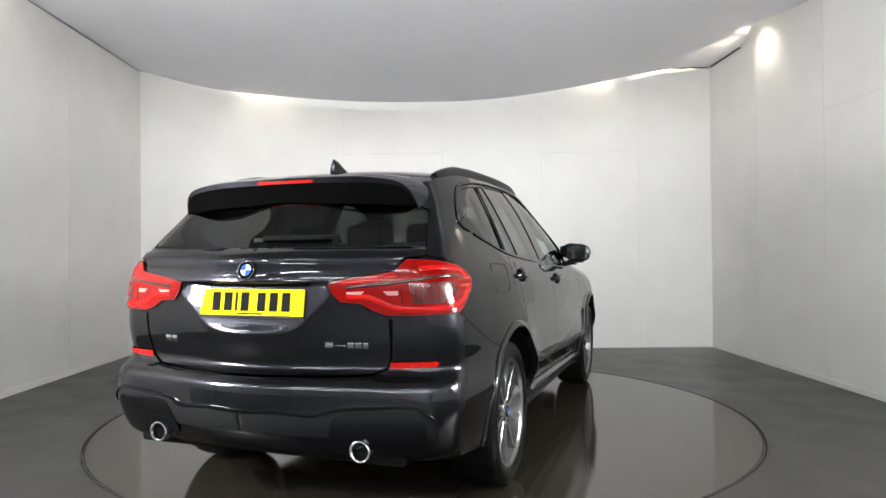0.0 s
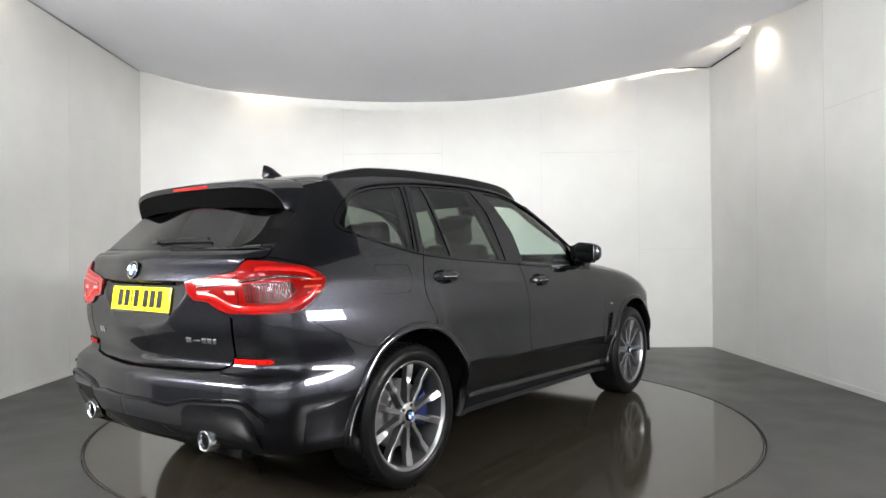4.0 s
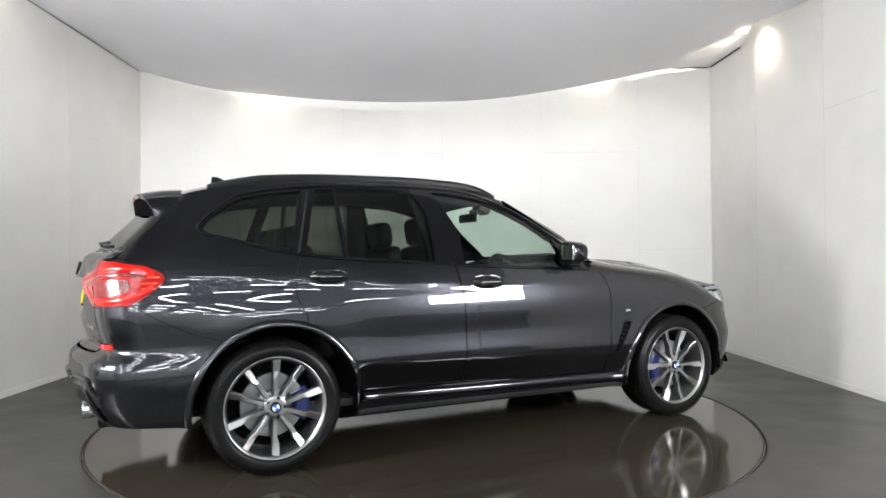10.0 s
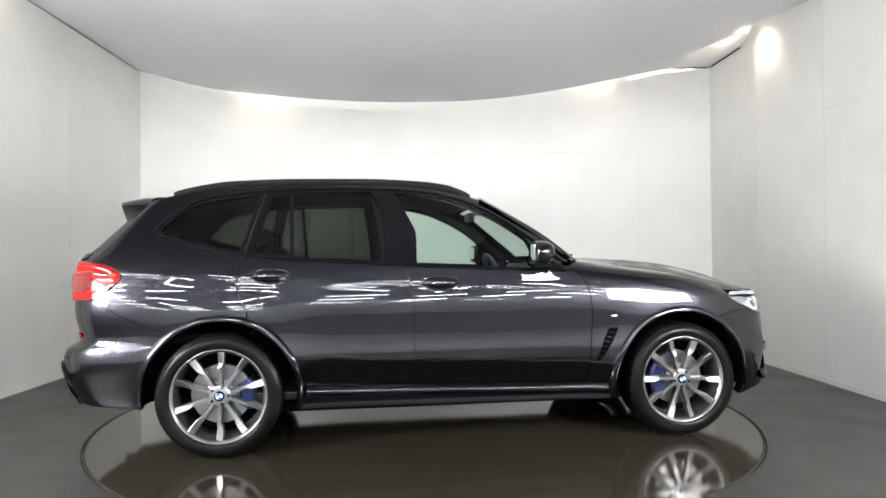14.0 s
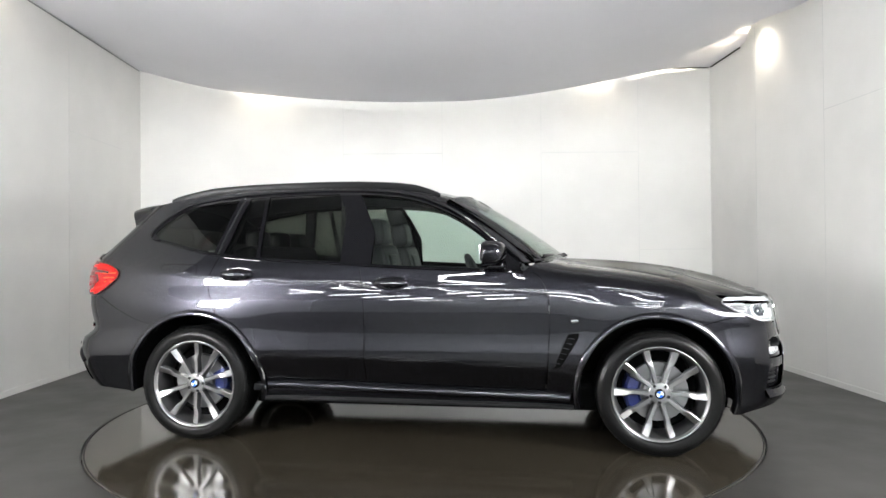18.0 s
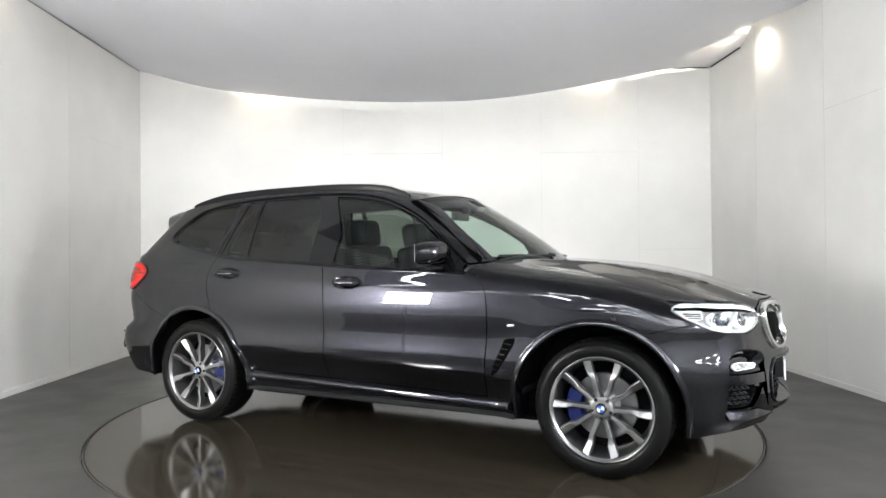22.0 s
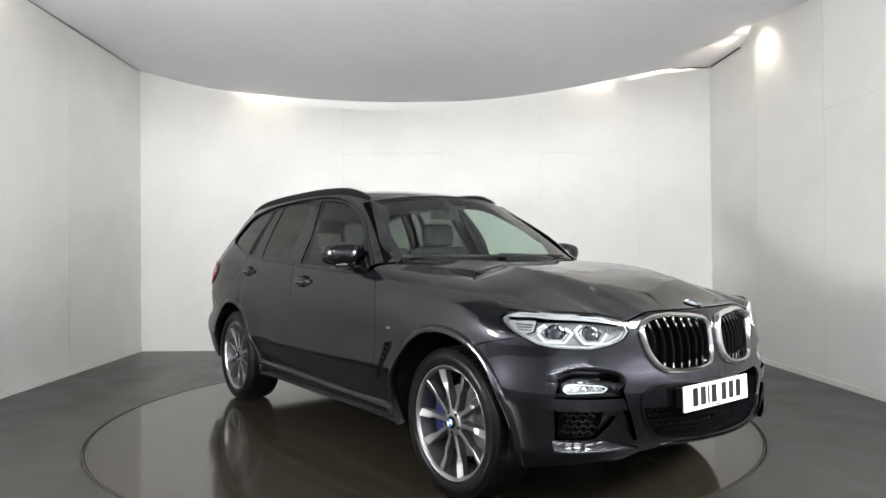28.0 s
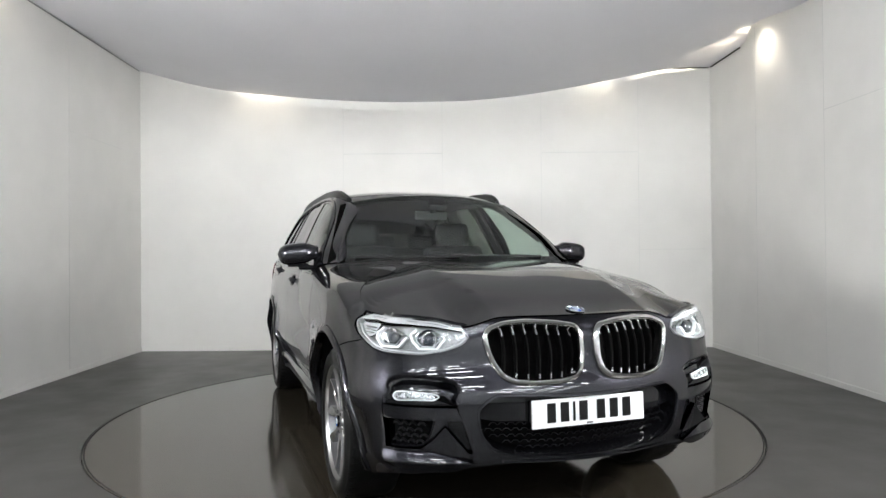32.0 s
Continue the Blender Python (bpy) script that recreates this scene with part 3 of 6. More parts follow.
def panel(name, poly, material, parent, label="", off=0.0, h=0.03, lip=0.014, side=-1, holes=(), dish=None, mirror_join=False):
    """A piece of the skin inside the outline poly (u, z), lifted by off, with a turned-in lip.
    dish(u, z) gives a further lift. mirror_join: the piece crosses the middle line, so both halves are one mesh."""
    poly = clean(np.asarray(poly, float))
    loops = [dense(poly, h)] + [dense(clean(np.asarray(q, float)), h) for q in holes]
    lo, hi = loops[0].min(0), loops[0].max(0)
    gx, gz = np.meshgrid(np.arange(lo[0], hi[0], h), np.arange(lo[1], hi[1], h))
    gx[1::2] += h / 2
    g = np.c_[gx.ravel(), gz.ravel()]
    ok = inside(loops[0], g)
    for i, l in enumerate(loops):
        ok &= edge_gap(l, g) > 0.5 * h
        if i:
            ok &= ~inside(l, g)
    g = g[ok]
    pts = np.vstack(loops + [g])
    edges, base = [], 0
    for l in loops:
        n = len(l)
        edges += [(base + i, base + (i + 1) % n) for i in range(n)]
        base += n
    nb = base
    from mathutils.geometry import delaunay_2d_cdt
    vs, _, fs, src, _, _ = delaunay_2d_cdt([Vector(p) for p in pts], edges, [], 0, 1e-6)
    vs = np.array([tuple(q) for q in vs])
    tri = np.array([f for f in fs if len(f) == 3])
    c = vs[tri].mean(1)
    ok = inside(loops[0], c)
    for l in loops[1:]:
        ok &= ~inside(l, c)
    tri = tri[ok]
    P, Nn = skin(vs[:, 0], vs[:, 1]), normal(vs[:, 0], vs[:, 1])
    lift = off + (dish(vs[:, 0], vs[:, 1]) if dish else 0)
    Q = P + Nn * np.broadcast_to(lift, len(P))[:, None]
    if dish:
        e = 0.005
        def lifted(u, z):
            return skin(u, z) + normal(u, z) * np.broadcast_to(off + dish(u, z), np.shape(u))[..., None]
        a = lifted(vs[:, 0] + e, vs[:, 1]) - lifted(vs[:, 0] - e, vs[:, 1])
        b = lifted(vs[:, 0], vs[:, 1] + e) - lifted(vs[:, 0], vs[:, 1] - e)
        Nn = np.cross(a, b)
        Nn /= np.linalg.norm(Nn, axis=1)[:, None] + 1e-12
    if mirror_join:
        on_mid = np.abs(Q[:, 1]) < 1e-4
        Nn[on_mid, 1] = 0
        Nn /= np.linalg.norm(Nn, axis=1)[:, None] + 1e-12
    # outward winding
    fn = np.cross(Q[tri[:, 1]] - Q[tri[:, 0]], Q[tri[:, 2]] - Q[tri[:, 0]])
    flip = (fn * Nn[tri[:, 0]]).sum(1) < 0
    tri[flip] = tri[flip][:, ::-1]
    verts, faces = list(Q), [tuple(t) for t in tri]
    nors, hard = [[Nn[i] for i in t] for t in tri], set()
    if lip:
        index = {}
        for i, s in enumerate(src):
            for k in s:
                index[k] = i
        base = 0
        for l in loops:
            n = len(l)
            ids = [index.get(base + i) for i in range(n)]
            base += n
            if None in ids:
                continue
            cen = Q[ids]
            t = np.roll(cen, -1, 0) - np.roll(cen, 1, 0)
            out = np.cross(t, Nn[ids])
            out /= np.linalg.norm(out, axis=1)[:, None] + 1e-12
            s = len(verts)
            verts += [q - m * lip for q, m in zip(cen, Nn[ids])]
            for i in range(n):
                j = (i + 1) % n
                if mirror_join and abs(cen[i][1]) < 1e-4 and abs(cen[j][1]) < 1e-4:
                    continue
                faces.append((ids[i], ids[j], s + j, s + i))
                hard.add(frozenset((int(ids[i]), int(ids[j]))))
                nors.append([out[i], out[j], out[j], out[i]])
    verts = np.array(verts)
    flipy = np.array((1, -1, 1))
    if mirror_join:
        k = len(verts)
        same = [i if abs(v[1]) < 1e-4 else None for i, v in enumerate(verts)]
        turn = [i if same[i] is not None else k + i for i in range(k)]
        verts = np.vstack([verts, verts * flipy])
        faces2 = [tuple(turn[i] for i in reversed(q)) for q in faces]
        nors2 = [[m * flipy for m in reversed(q)] for q in nors]
        faces, nors = faces + faces2, nors + nors2
        used = sorted({i for q in faces for i in q})
        remap = {o: i for i, o in enumerate(used)}
        hard = {frozenset(remap[i] for i in q) for q in hard} | {frozenset(remap[turn[i]] for i in q) for q in hard}
        verts, faces = verts[used], [tuple(remap[i] for i in q) for q in faces]
    elif side > 0:
        verts = verts * flipy
        faces = [tuple(reversed(q)) for q in faces]
        nors = [[m * flipy for m in reversed(q)] for q in nors]
    return mesh_ob(name, verts, faces, material, parent, label, True, nors, hard)


def line_on(path, off=0.0):
    p = np.asarray(path, float)
    n = normal(p[:, 0], p[:, 1])
    return skin(p[:, 0], p[:, 1]) + off * n, n


def trim(name, path, w, hgt, material, parent, label="", side=-1, off=0.0, closed=False, sink=0.004):
    p, n = line_on(path, off)
    return sweep(name, p, n, bar(w, hgt, sink), material, parent, label, closed, side)


def grid_patch(name, fn, ni, nj, material, parent, label="", lip=0.012):
    """A patch fn(a, b) for a, b in 0..1, with a turned-down lip."""
    a, b = np.meshgrid(np.linspace(0, 1, ni), np.linspace(0, 1, nj), indexing="ij")
    P = fn(a, b)
    e = 1e-3
    n = np.cross(fn(a + e, b) - fn(a - e, b), fn(a, b + e) - fn(a, b - e))
    n /= np.linalg.norm(n, axis=-1)[..., None] + 1e-12
    if n[..., 2].mean() < 0:
        n = -n
    verts, vn = list(P.reshape(-1, 3)), list(n.reshape(-1, 3))
    faces = [(i * nj + j, (i + 1) * nj + j, (i + 1) * nj + j + 1, i * nj + j + 1) for i in range(ni - 1) for j in range(nj - 1)]
    q = np.cross(verts[faces[0][1]] - verts[faces[0][0]], verts[faces[0][3]] - verts[faces[0][0]])
    if q @ vn[0] < 0:
        faces = [tuple(reversed(f)) for f in faces]
    nors, hard = [[vn[i] for i in f] for f in faces], set()
    if lip:
        rim = [i * nj for i in range(ni)] + [(ni - 1) * nj + j for j in range(1, nj)] + [i * nj + nj - 1 for i in range(ni - 2, -1, -1)] + [j for j in range(nj - 2, 0, -1)]
        s, k = len(verts), len(rim)
        mid = P.reshape(-1, 3).mean(0)
        outs = []
        for r in rim:
            o = verts[r] - mid
            o = o - (o @ vn[r]) * vn[r]
            outs.append(o / (np.linalg.norm(o) + 1e-9))
            verts.append(verts[r] - vn[r] * lip)
        for i in range(k):
            j = (i + 1) % k
            faces.append((rim[i], rim[j], s + j, s + i))
            hard.add(frozenset((rim[i], rim[j])))
            nors.append([outs[i], outs[j], outs[j], outs[i]])
    return mesh_ob(name, verts, faces, material, parent, label, True, nors, hard)


# ---------- lines of the flank (x, z) ----------
RA, FA = (-1.418, 0.36), (1.412, 0.36)
AR_IN, AR_OUT = 0.436, 0.470
dlo_top = profile([(-1.80, 1.335), (-1.775, 1.365), (-1.70, 1.428), (-1.567, 1.505), (-1.344, 1.546), (-1.159, 1.566), (-0.90, 1.580), (-0.57, 1.586), (-0.243, 1.572),
                   (-0.025, 1.535), (0.12, 1.482), (0.298, 1.390), (0.458, 1.271), (0.60, 1.155), (0.68, 1.09)], 0.012)
dlo_low = profile([(-1.80, 1.325), (-1.76, 1.292), (-1.66, 1.262), (-1.453, 1.212), (-1.29, 1.180), (-1.0, 1.152), (-0.433, 1.119), (-0.086, 1.098), (0.395, 1.078), (0.68, 1.066)], 0.012)
roof_edge = profile([(-2.05, 1.452), (-1.9, 1.502), (-1.7, 1.551), (-1.4, 1.588), (-1.0, 1.608), (-0.6, 1.612), (-0.2, 1.598), (0.05, 1.562), (0.2, 1.522), (0.30, 1.484), (0.50, 1.352), (0.70, 1.202), (0.80, 1.112)], 0.02)
sill_top = lambda x: 0.392 - 0.022 * (np.asarray(x) + 0.3)
B_SEAM = spline([(-0.352, 1.118), (-0.329, 1.035), (-0.305, 0.85), (-0.300, 0.60), (-0.306, 0.395)], 8)
R_SEAM = spline([(-1.270, 1.176), (-1.314, 1.08), (-1.326, 1.00), (-1.312, 0.93), (-1.270, 0.845)], 8)
F_SEAM = spline([(0.655, 1.075), (0.742, 1.045), (0.795, 0.955), (0.812, 0.80), (0.800, 0.55), (0.785, 0.372)], 8)
GAP = 0.0028


def shift(path, dx):
    return np.asarray(path) + (dx, 0)


def along(f, x0, x1, n=30):
    x = np.linspace(x0, x1, n)
    return np.c_[x, f(x)]


def rear_arch(r, a0, a1, n=30):
    return arc(*RA, r, a0, a1, n)


def front_arch(r, a0, a1, n=30):
    return arc(*FA, r, a0, a1, n)


CUP_X, CUP_Z = 0.112, 0.043


def oval(cx, cz, k=1.0):
    t = np.linspace(0, 2 * math.pi, 40, endpoint=False)
    c, s = np.cos(t), np.sin(t)
    return np.c_[cx + k * CUP_X * np.sign(c) * np.abs(c) ** 0.8, cz + k * CUP_Z * np.sign(s) * np.abs(s) ** 0.8]


def cup(cx, cz, depth):
    """The oval hollow behind a door handle."""
    def f(u, z):
        d = np.hypot((np.asarray(u) - cx) / CUP_X, (np.asarray(z) - cz) / CUP_Z)
        return -depth * step(1.0, 0.25, d)
    return f


for side in (-1, 1):
    # doors
    fd = np.vstack([shift(B_SEAM, GAP), along(sill_top, -0.30, 0.782, 12), shift(F_SEAM, -GAP)[::-1], along(lambda x: dlo_low(x) - 0.012, 0.66, -0.34, 20)])
    front_door = panel("front_door", side_path(fd), M["paint"], car, "", side=side, holes=[side_path(oval(-0.136, 1.000))], h=0.024)
    arch_cut = rear_arch(AR_OUT + 0.004, 71, 6)
    rd = np.vstack([shift(R_SEAM, GAP), arch_cut, along(sill_top, -0.945, -0.31, 12), shift(B_SEAM, -GAP)[::-1], along(lambda x: dlo_low(x) - 0.012, -0.36, -1.26, 20)])
    rear_door = panel("rear_door", side_path(rd), M["paint"], car, "", side=side, holes=[side_path(oval(-1.137, 1.052))], h=0.024)
    for door, hx, hz, rise in ((front_door, -0.136, 1.000, 0.0), (rear_door, -1.137, 1.052, 0.0)):
        panel("handle_cup", side_path(oval(hx, hz)), M["paint"], door, "dark oval hollow behind the handle", side=side, lip=0, h=0.010, off=-0.001, dish=cup(hx, hz, 0.042))
        path = side_path(spline([(hx - 0.108, hz), (hx - 0.06, hz + 0.002), (hx, hz + 0.003), (hx + 0.06, hz + 0.002), (hx + 0.108, hz)], 6))
        p, n = line_on(path)
        k = np.linspace(-1, 1, len(p))
        p = p + n * (0.030 * (1 - k ** 4) - 0.006)[:, None]
        sweep("handle", p, n, [(-0.014, -0.006), (-0.016, 0.002), (-0.010, 0.010), (0.004, 0.012), (0.014, 0.006), (0.014, -0.004)], M["paint"], door, "body-coloured door handle", side=side)
        trim("handle_strip", path[6:-6] + (0, -0.012), 0.006, 0.030, M["satin"], door, "thin silver strip on the handle", side=side, off=0.002)
    # wing
    up = along(lambda x: crest(x) - 0.0005, 0.76, 1.742, 40)
    lamp_edge = [(1.755, 0.926), (1.772, 0.912), (1.768, 0.888), (1.790, 0.863), (1.845, 0.833), (1.892, 0.813), (1.80, 0.796), (1.72, 0.778)]
    wing = np.vstack([shift(F_SEAM, GAP)[1:], [(0.80, 0.345), (0.935, 0.350)], front_arch(AR_OUT + 0.002, 180, 58)[2:], np.array(lamp_edge)[::-1], up[::-1], [(0.70, 1.10)]])
    fender = panel("front_wing", side_path(wing), M["paint"], car, "", side=side, h=0.024)
    # sill
    sl = np.vstack([along(lambda x: sill_top(x) - 0.006, -0.95, 0.94, 20), [(0.955, 0.30), (0.96, 0.256), (-0.985, 0.261), (-0.975, 0.34)]])
    sill = panel("sill", side_path(sl), M["gloss_black"], car, "dark sill panel", side=side, off=-0.004)
    pth = side_path(along(lambda x: sill_top(x) - 0.032, -0.945, 0.935, 40))
    p, n = line_on(pth)
    sweep("sill_blade", p, n, [(-0.026, -0.01), (-0.0245, 0.021), (-0.019, 0.030), (-0.010, 0.0335), (0.002, 0.0305), (0.012, 0.023), (0.020, 0.012), (0.026, -0.01)], M["paint"], sill, "body-coloured sill blade", side=side)
    trim("sill_lower_edge", side_path(along(lambda x: 0.272 - 0.006 * x, -0.97, 0.95, 30)), 0.022, 0.02, M["black"], sill, side=side)
    # rear quarter with the rear pillar and the frame over the windows
    top = along(lambda x: roof_edge(x) - 0.002, -1.96, 0.775, 80)
    inner = np.vstack([along(lambda x: dlo_top(x) + 0.016, 0.665, -1.70, 70), spline([(-1.76, 1.398), (-1.806, 1.348), (-1.817, 1.322), (-1.80, 1.292), (-1.765, 1.272)], 5), along(lambda x: dlo_low(x) - 0.012, -1.66, -1.275, 12)])
    back_edge = spline([(-2.115, 0.919), (-2.072, 0.948), (-2.004, 1.003), (-1.968, 1.064), (-1.998, 1.102), (-2.06, 1.130), (-2.14, 1.152), (-2.19, 1.168)], 5)
    pillar = np.array([(-2.150, 1.205), (-2.118, 1.240), (-2.05, 1.305), (-1.985, 1.368), (-1.99, 1.44)])
    qp = np.vstack([inner, shift(R_SEAM, -GAP)[1:], rear_arch(AR_OUT + 0.002, 72, 128, 16), [(-1.80, 0.76), (-1.90, 0.80), (-2.0, 0.85)], back_edge, pillar, top])
    quarter = panel("rear_quarter", side_path(qp), M["paint"], car, "", side=side, h=0.026)
    flap = rounded([(-1.671, 0.980), (-1.436, 0.982), (-1.415, 1.075), (-1.420, 1.118), (-1.671, 1.122)], 0.03)
    trim("fuel_flap_gap", side_path(flap), 0.0035, 0.0012, M["deep"], quarter, "fine gap round the fuel flap", side=side, closed=True)
    trim("bumper_seam", side_path(spline([(-1.700, 0.737), (-1.80, 0.760), (-1.90, 0.801), (-2.0, 0.851), (-2.105, 0.914)], 5)), 0.0045, 0.0010, M["deep"], quarter, "fine gap above the rear bumper", side=side)
    # wheel arch lips
    for nm, ctr, a0, a1 in (("rear_arch_lip", RA, -12, 187), ("front_arch_lip", FA, -14, 192)):
        pts = arc(*ctr, (AR_IN + AR_OUT) / 2 + 0.001, a0, a1, 60)
        p, n = line_on(side_path(pts))
        sweep(nm, p, n, [(-0.019, -0.02), (-0.019, 0.001), (-0.015, 0.007), (0.008, 0.014), (0.016, 0.012), (0.0185, 0.004), (0.0185, -0.03)], M["paint"], car, "body-coloured wheel arch lip", side=side)
    # windows of the flank
    band = np.vstack([along(lambda x: dlo_top(x) + 0.014, 0.655, -1.70, 60), spline([(-1.758, 1.396), (-1.803, 1.348), (-1.814, 1.322), (-1.798, 1.294), (-1.765, 1.274)], 5), along(lambda x: dlo_low(x) - 0.010, -1.66, 0.655, 60)])

    def zone(a_low, a_top, b_low, b_top, inset=0.010):
        """A pane between two leaning posts given by x at the belt and at the top."""
        lo_ = along(lambda x: dlo_low(x) + inset, a_low, b_low, 24)
        hi_ = along(lambda x: dlo_top(x) - inset, b_top, a_top, 24)
        return np.vstack([lo_, hi_])
    quarter_pane = np.vstack([along(lambda x: dlo_low(x) + 0.012, -1.66, -1.325, 12), along(lambda x: dlo_top(x) - 0.012, -1.232, -1.66, 20), spline([(-1.735, 1.383), (-1.775, 1.342), (-1.782, 1.324), (-1.768, 1.305), (-1.735, 1.291)], 5)])
    panes = [(quarter, quarter_pane, "privacy"), (rear_door, zone(-1.255, -1.150, -1.030, -1.045), "privacy"), (rear_door, zone(-1.005, -1.022, -0.470, -0.545), "privacy")]
    fpane = np.vstack([along(lambda x: dlo_low(x) + 0.010, -0.275, 0.47, 24), [(0.455, 1.20)], along(lambda x: dlo_top(x) - 0.012, 0.435, -0.395, 30)])
    panes.append((front_door, fpane, "side_glass"))
    surround = panel("window_surround", side_path(band), M["gloss_black"], car, "gloss black window surround and pillars", off=-0.006, lip=0.03, side=side,
                     holes=[side_path(p) for _, p, _ in panes], h=0.028)
    for own, outline, m in panes:
        pane = panel("window_pane", side_path(outline), M[m], own, "dark tinted window glass" if m == "privacy" else "green tinted clear window glass", off=-0.010, lip=0, side=side, h=0.05)
        pane.visible_shadow = False
    trim("belt_strip", side_path(along(lambda x: dlo_low(x) - 0.006, -1.70, -0.365, 40)), 0.014, 0.006, M["gloss_black"], rear_door, "gloss black belt strip", side=side)
    trim("belt_strip", side_path(along(lambda x: dlo_low(x) - 0.006, -0.345, 0.66, 40)), 0.014, 0.006, M["gloss_black"], front_door, "gloss black belt strip", side=side)
    trim("top_strip", side_path(np.vstack([along(lambda x: dlo_top(x) + 0.010, 0.64, -1.70, 70), spline([(-1.755, 1.393), (-1.80, 1.346), (-1.811, 1.322), (-1.796, 1.296), (-1.74, 1.282)], 5)])), 0.014, 0.007, M["gloss_black"], quarter, "gloss black strip round the windows", side=side)
    trim("post_strip", side_path([(-1.292, 1.190), (-1.262, 1.30), (-1.192, 1.548)]), 0.010, 0.006, M["black"], rear_door, side=side, off=-0.004)
    # side vent behind the front wheel
    vent_line = [(0.916, 0.704), (0.985, 0.712), (0.976, 0.678), (0.870, 0.510), (0.830, 0.490), (0.836, 0.515)]
    vent = panel("side_vent", side_path(rounded(vent_line, 0.012)), M["void"], fender, "black slanted side vent", off=0.001, side=side, lip=0.006)
    for k in np.linspace(0.12, 0.86, 6):
        c = np.array((0.948, 0.700)) * (1 - k) + np.array((0.842, 0.505)) * k
        trim("vent_louvre", side_path([c + (-0.018 + 0.004 * k, 0.004), c + (0.022 - 0.008 * k, -0.002)]), 0.006, 0.004, M["paint"], vent, side=side)
    trim("vent_frame", side_path(rounded(vent_line, 0.012)), 0.006, 0.005, M["paint"], vent, side=side, closed=True)
    trim("small_badge", side_path([(0.935, 0.777), (0.975, 0.779)]), 0.018, 0.004, M["satin"], fender, "small silver badge", side=side)


# ---------- nose ----------
def mixed(*runs):
    """One outline out of runs ('s' flank x, 'n' nose y, 't' tail y) of (value, z) pairs."""
    get = {"s": side_path, "n": nose_path, "t": tail_path}
    return np.vstack([get[k](p) for k, p in runs])


def inset_line(poly, d):
    """The outline drawn in by d (out, if negative)."""
    p = np.asarray(poly)
    t = np.roll(p, -1, 0) - np.roll(p, 1, 0)
    t /= np.linalg.norm(t, axis=1)[:, None] + 1e-12
    area2 = (p[:, 0] * np.roll(p[:, 1], -1) - np.roll(p[:, 0], -1) * p[:, 1]).sum()
    n = np.c_[-t[:, 1], t[:, 0]] * (1 if area2 > 0 else -1)
    return p + d * n


KID = rounded([(0.026, 0.838), (0.050, 0.876), (0.135, 0.890), (0.26, 0.898), (0.355, 0.891), (0.417, 0.870), (0.439, 0.838), (0.433, 0.790), (0.411, 0.725), (0.380, 0.674), (0.335, 0.647), (0.25, 0.639),
               (0.14, 0.643), (0.075, 0.656), (0.040, 0.688), (0.027, 0.740)], 0.02)
INTAKE = [(0.0, 0.597), (0.20, 0.600), (0.36, 0.603), (0.404, 0.600), (0.452, 0.572), (0.474, 0.545), (0.473, 0.501), (0.459, 0.445), (0.43, 0.405), (0.393, 0.380), (0.325, 0.362), (0.187, 0.354), (0.0, 0.351)]
# these lie in skin coordinates (u, z)
TOP_EDGE = [(2.043, 0.613), (2.060, 0.658), (2.093, 0.681), (2.157, 0.690), (2.25, 0.684), (2.32, 0.671), (2.375, 0.648)]
RECESS = np.vstack([[(2.020, 0.392), (2.034, 0.51)], spline(TOP_EDGE, 5), [(2.362, 0.620), (2.345, 0.590), (2.361, 0.519), (2.383, 0.413), (2.392, 0.376), (2.372, 0.376), (2.305, 0.464), (2.290, 0.482), (2.232, 0.428), (2.183, 0.396)]])
LEDGE = rounded([(2.036, 0.566), (2.345, 0.557), (2.364, 0.506), (2.036, 0.513)], 0.006)
MESH = [(2.044, 0.509), (2.250, 0.509), (2.224, 0.451), (2.183, 0.401), (2.030, 0.386)]
lamp_line = clean(mixed(("s", spline([(1.800, 0.868), (1.781, 0.888), (1.800, 0.908), (1.85, 0.917), (1.903, 0.918)], 3)), ("n", [(0.711, 0.913), (0.611, 0.902), (0.52, 0.878), (0.500, 0.852), (0.490, 0.830), (0.52, 0.800), (0.586, 0.777), (0.674, 0.763), (0.747, 0.767)]),
                        ("s", [(2.016, 0.773), (1.966, 0.786), (1.914, 0.810), (1.85, 0.838)])))

bump_out = mixed(("s", front_arch(AR_OUT + 0.002, -15, 57, 20)), ("s", [(1.72, 0.773), (1.80, 0.791), (1.895, 0.806), (1.914, 0.804), (1.966, 0.780), (2.016, 0.767)]),
                 ("n", [(0.747, 0.761), (0.674, 0.757), (0.586, 0.771), (0.515, 0.794), (0.484, 0.826), (0.490, 0.854), (0.468, 0.874), (0.43, 0.886), (0.36, 0.906), (0.0, 0.910)] + INTAKE + [(0.0, 0.335), (0.20, 0.332), (0.36, 0.335)]))
bump_out = np.vstack([bump_out, [(2.393, 0.322), (2.277, 0.302), (2.071, 0.282), (1.966, 0.262), (1.906, 0.244)]])
front_bumper = panel("front_bumper", bump_out, M["paint"], car, "body-coloured front bumper with sporty air intakes", h=0.022, lip=0.03, mirror_join=True,
                     holes=[nose_path(inset_line(KID, 0.004)), RECESS])


def both_sides():
    return (-1, 1)


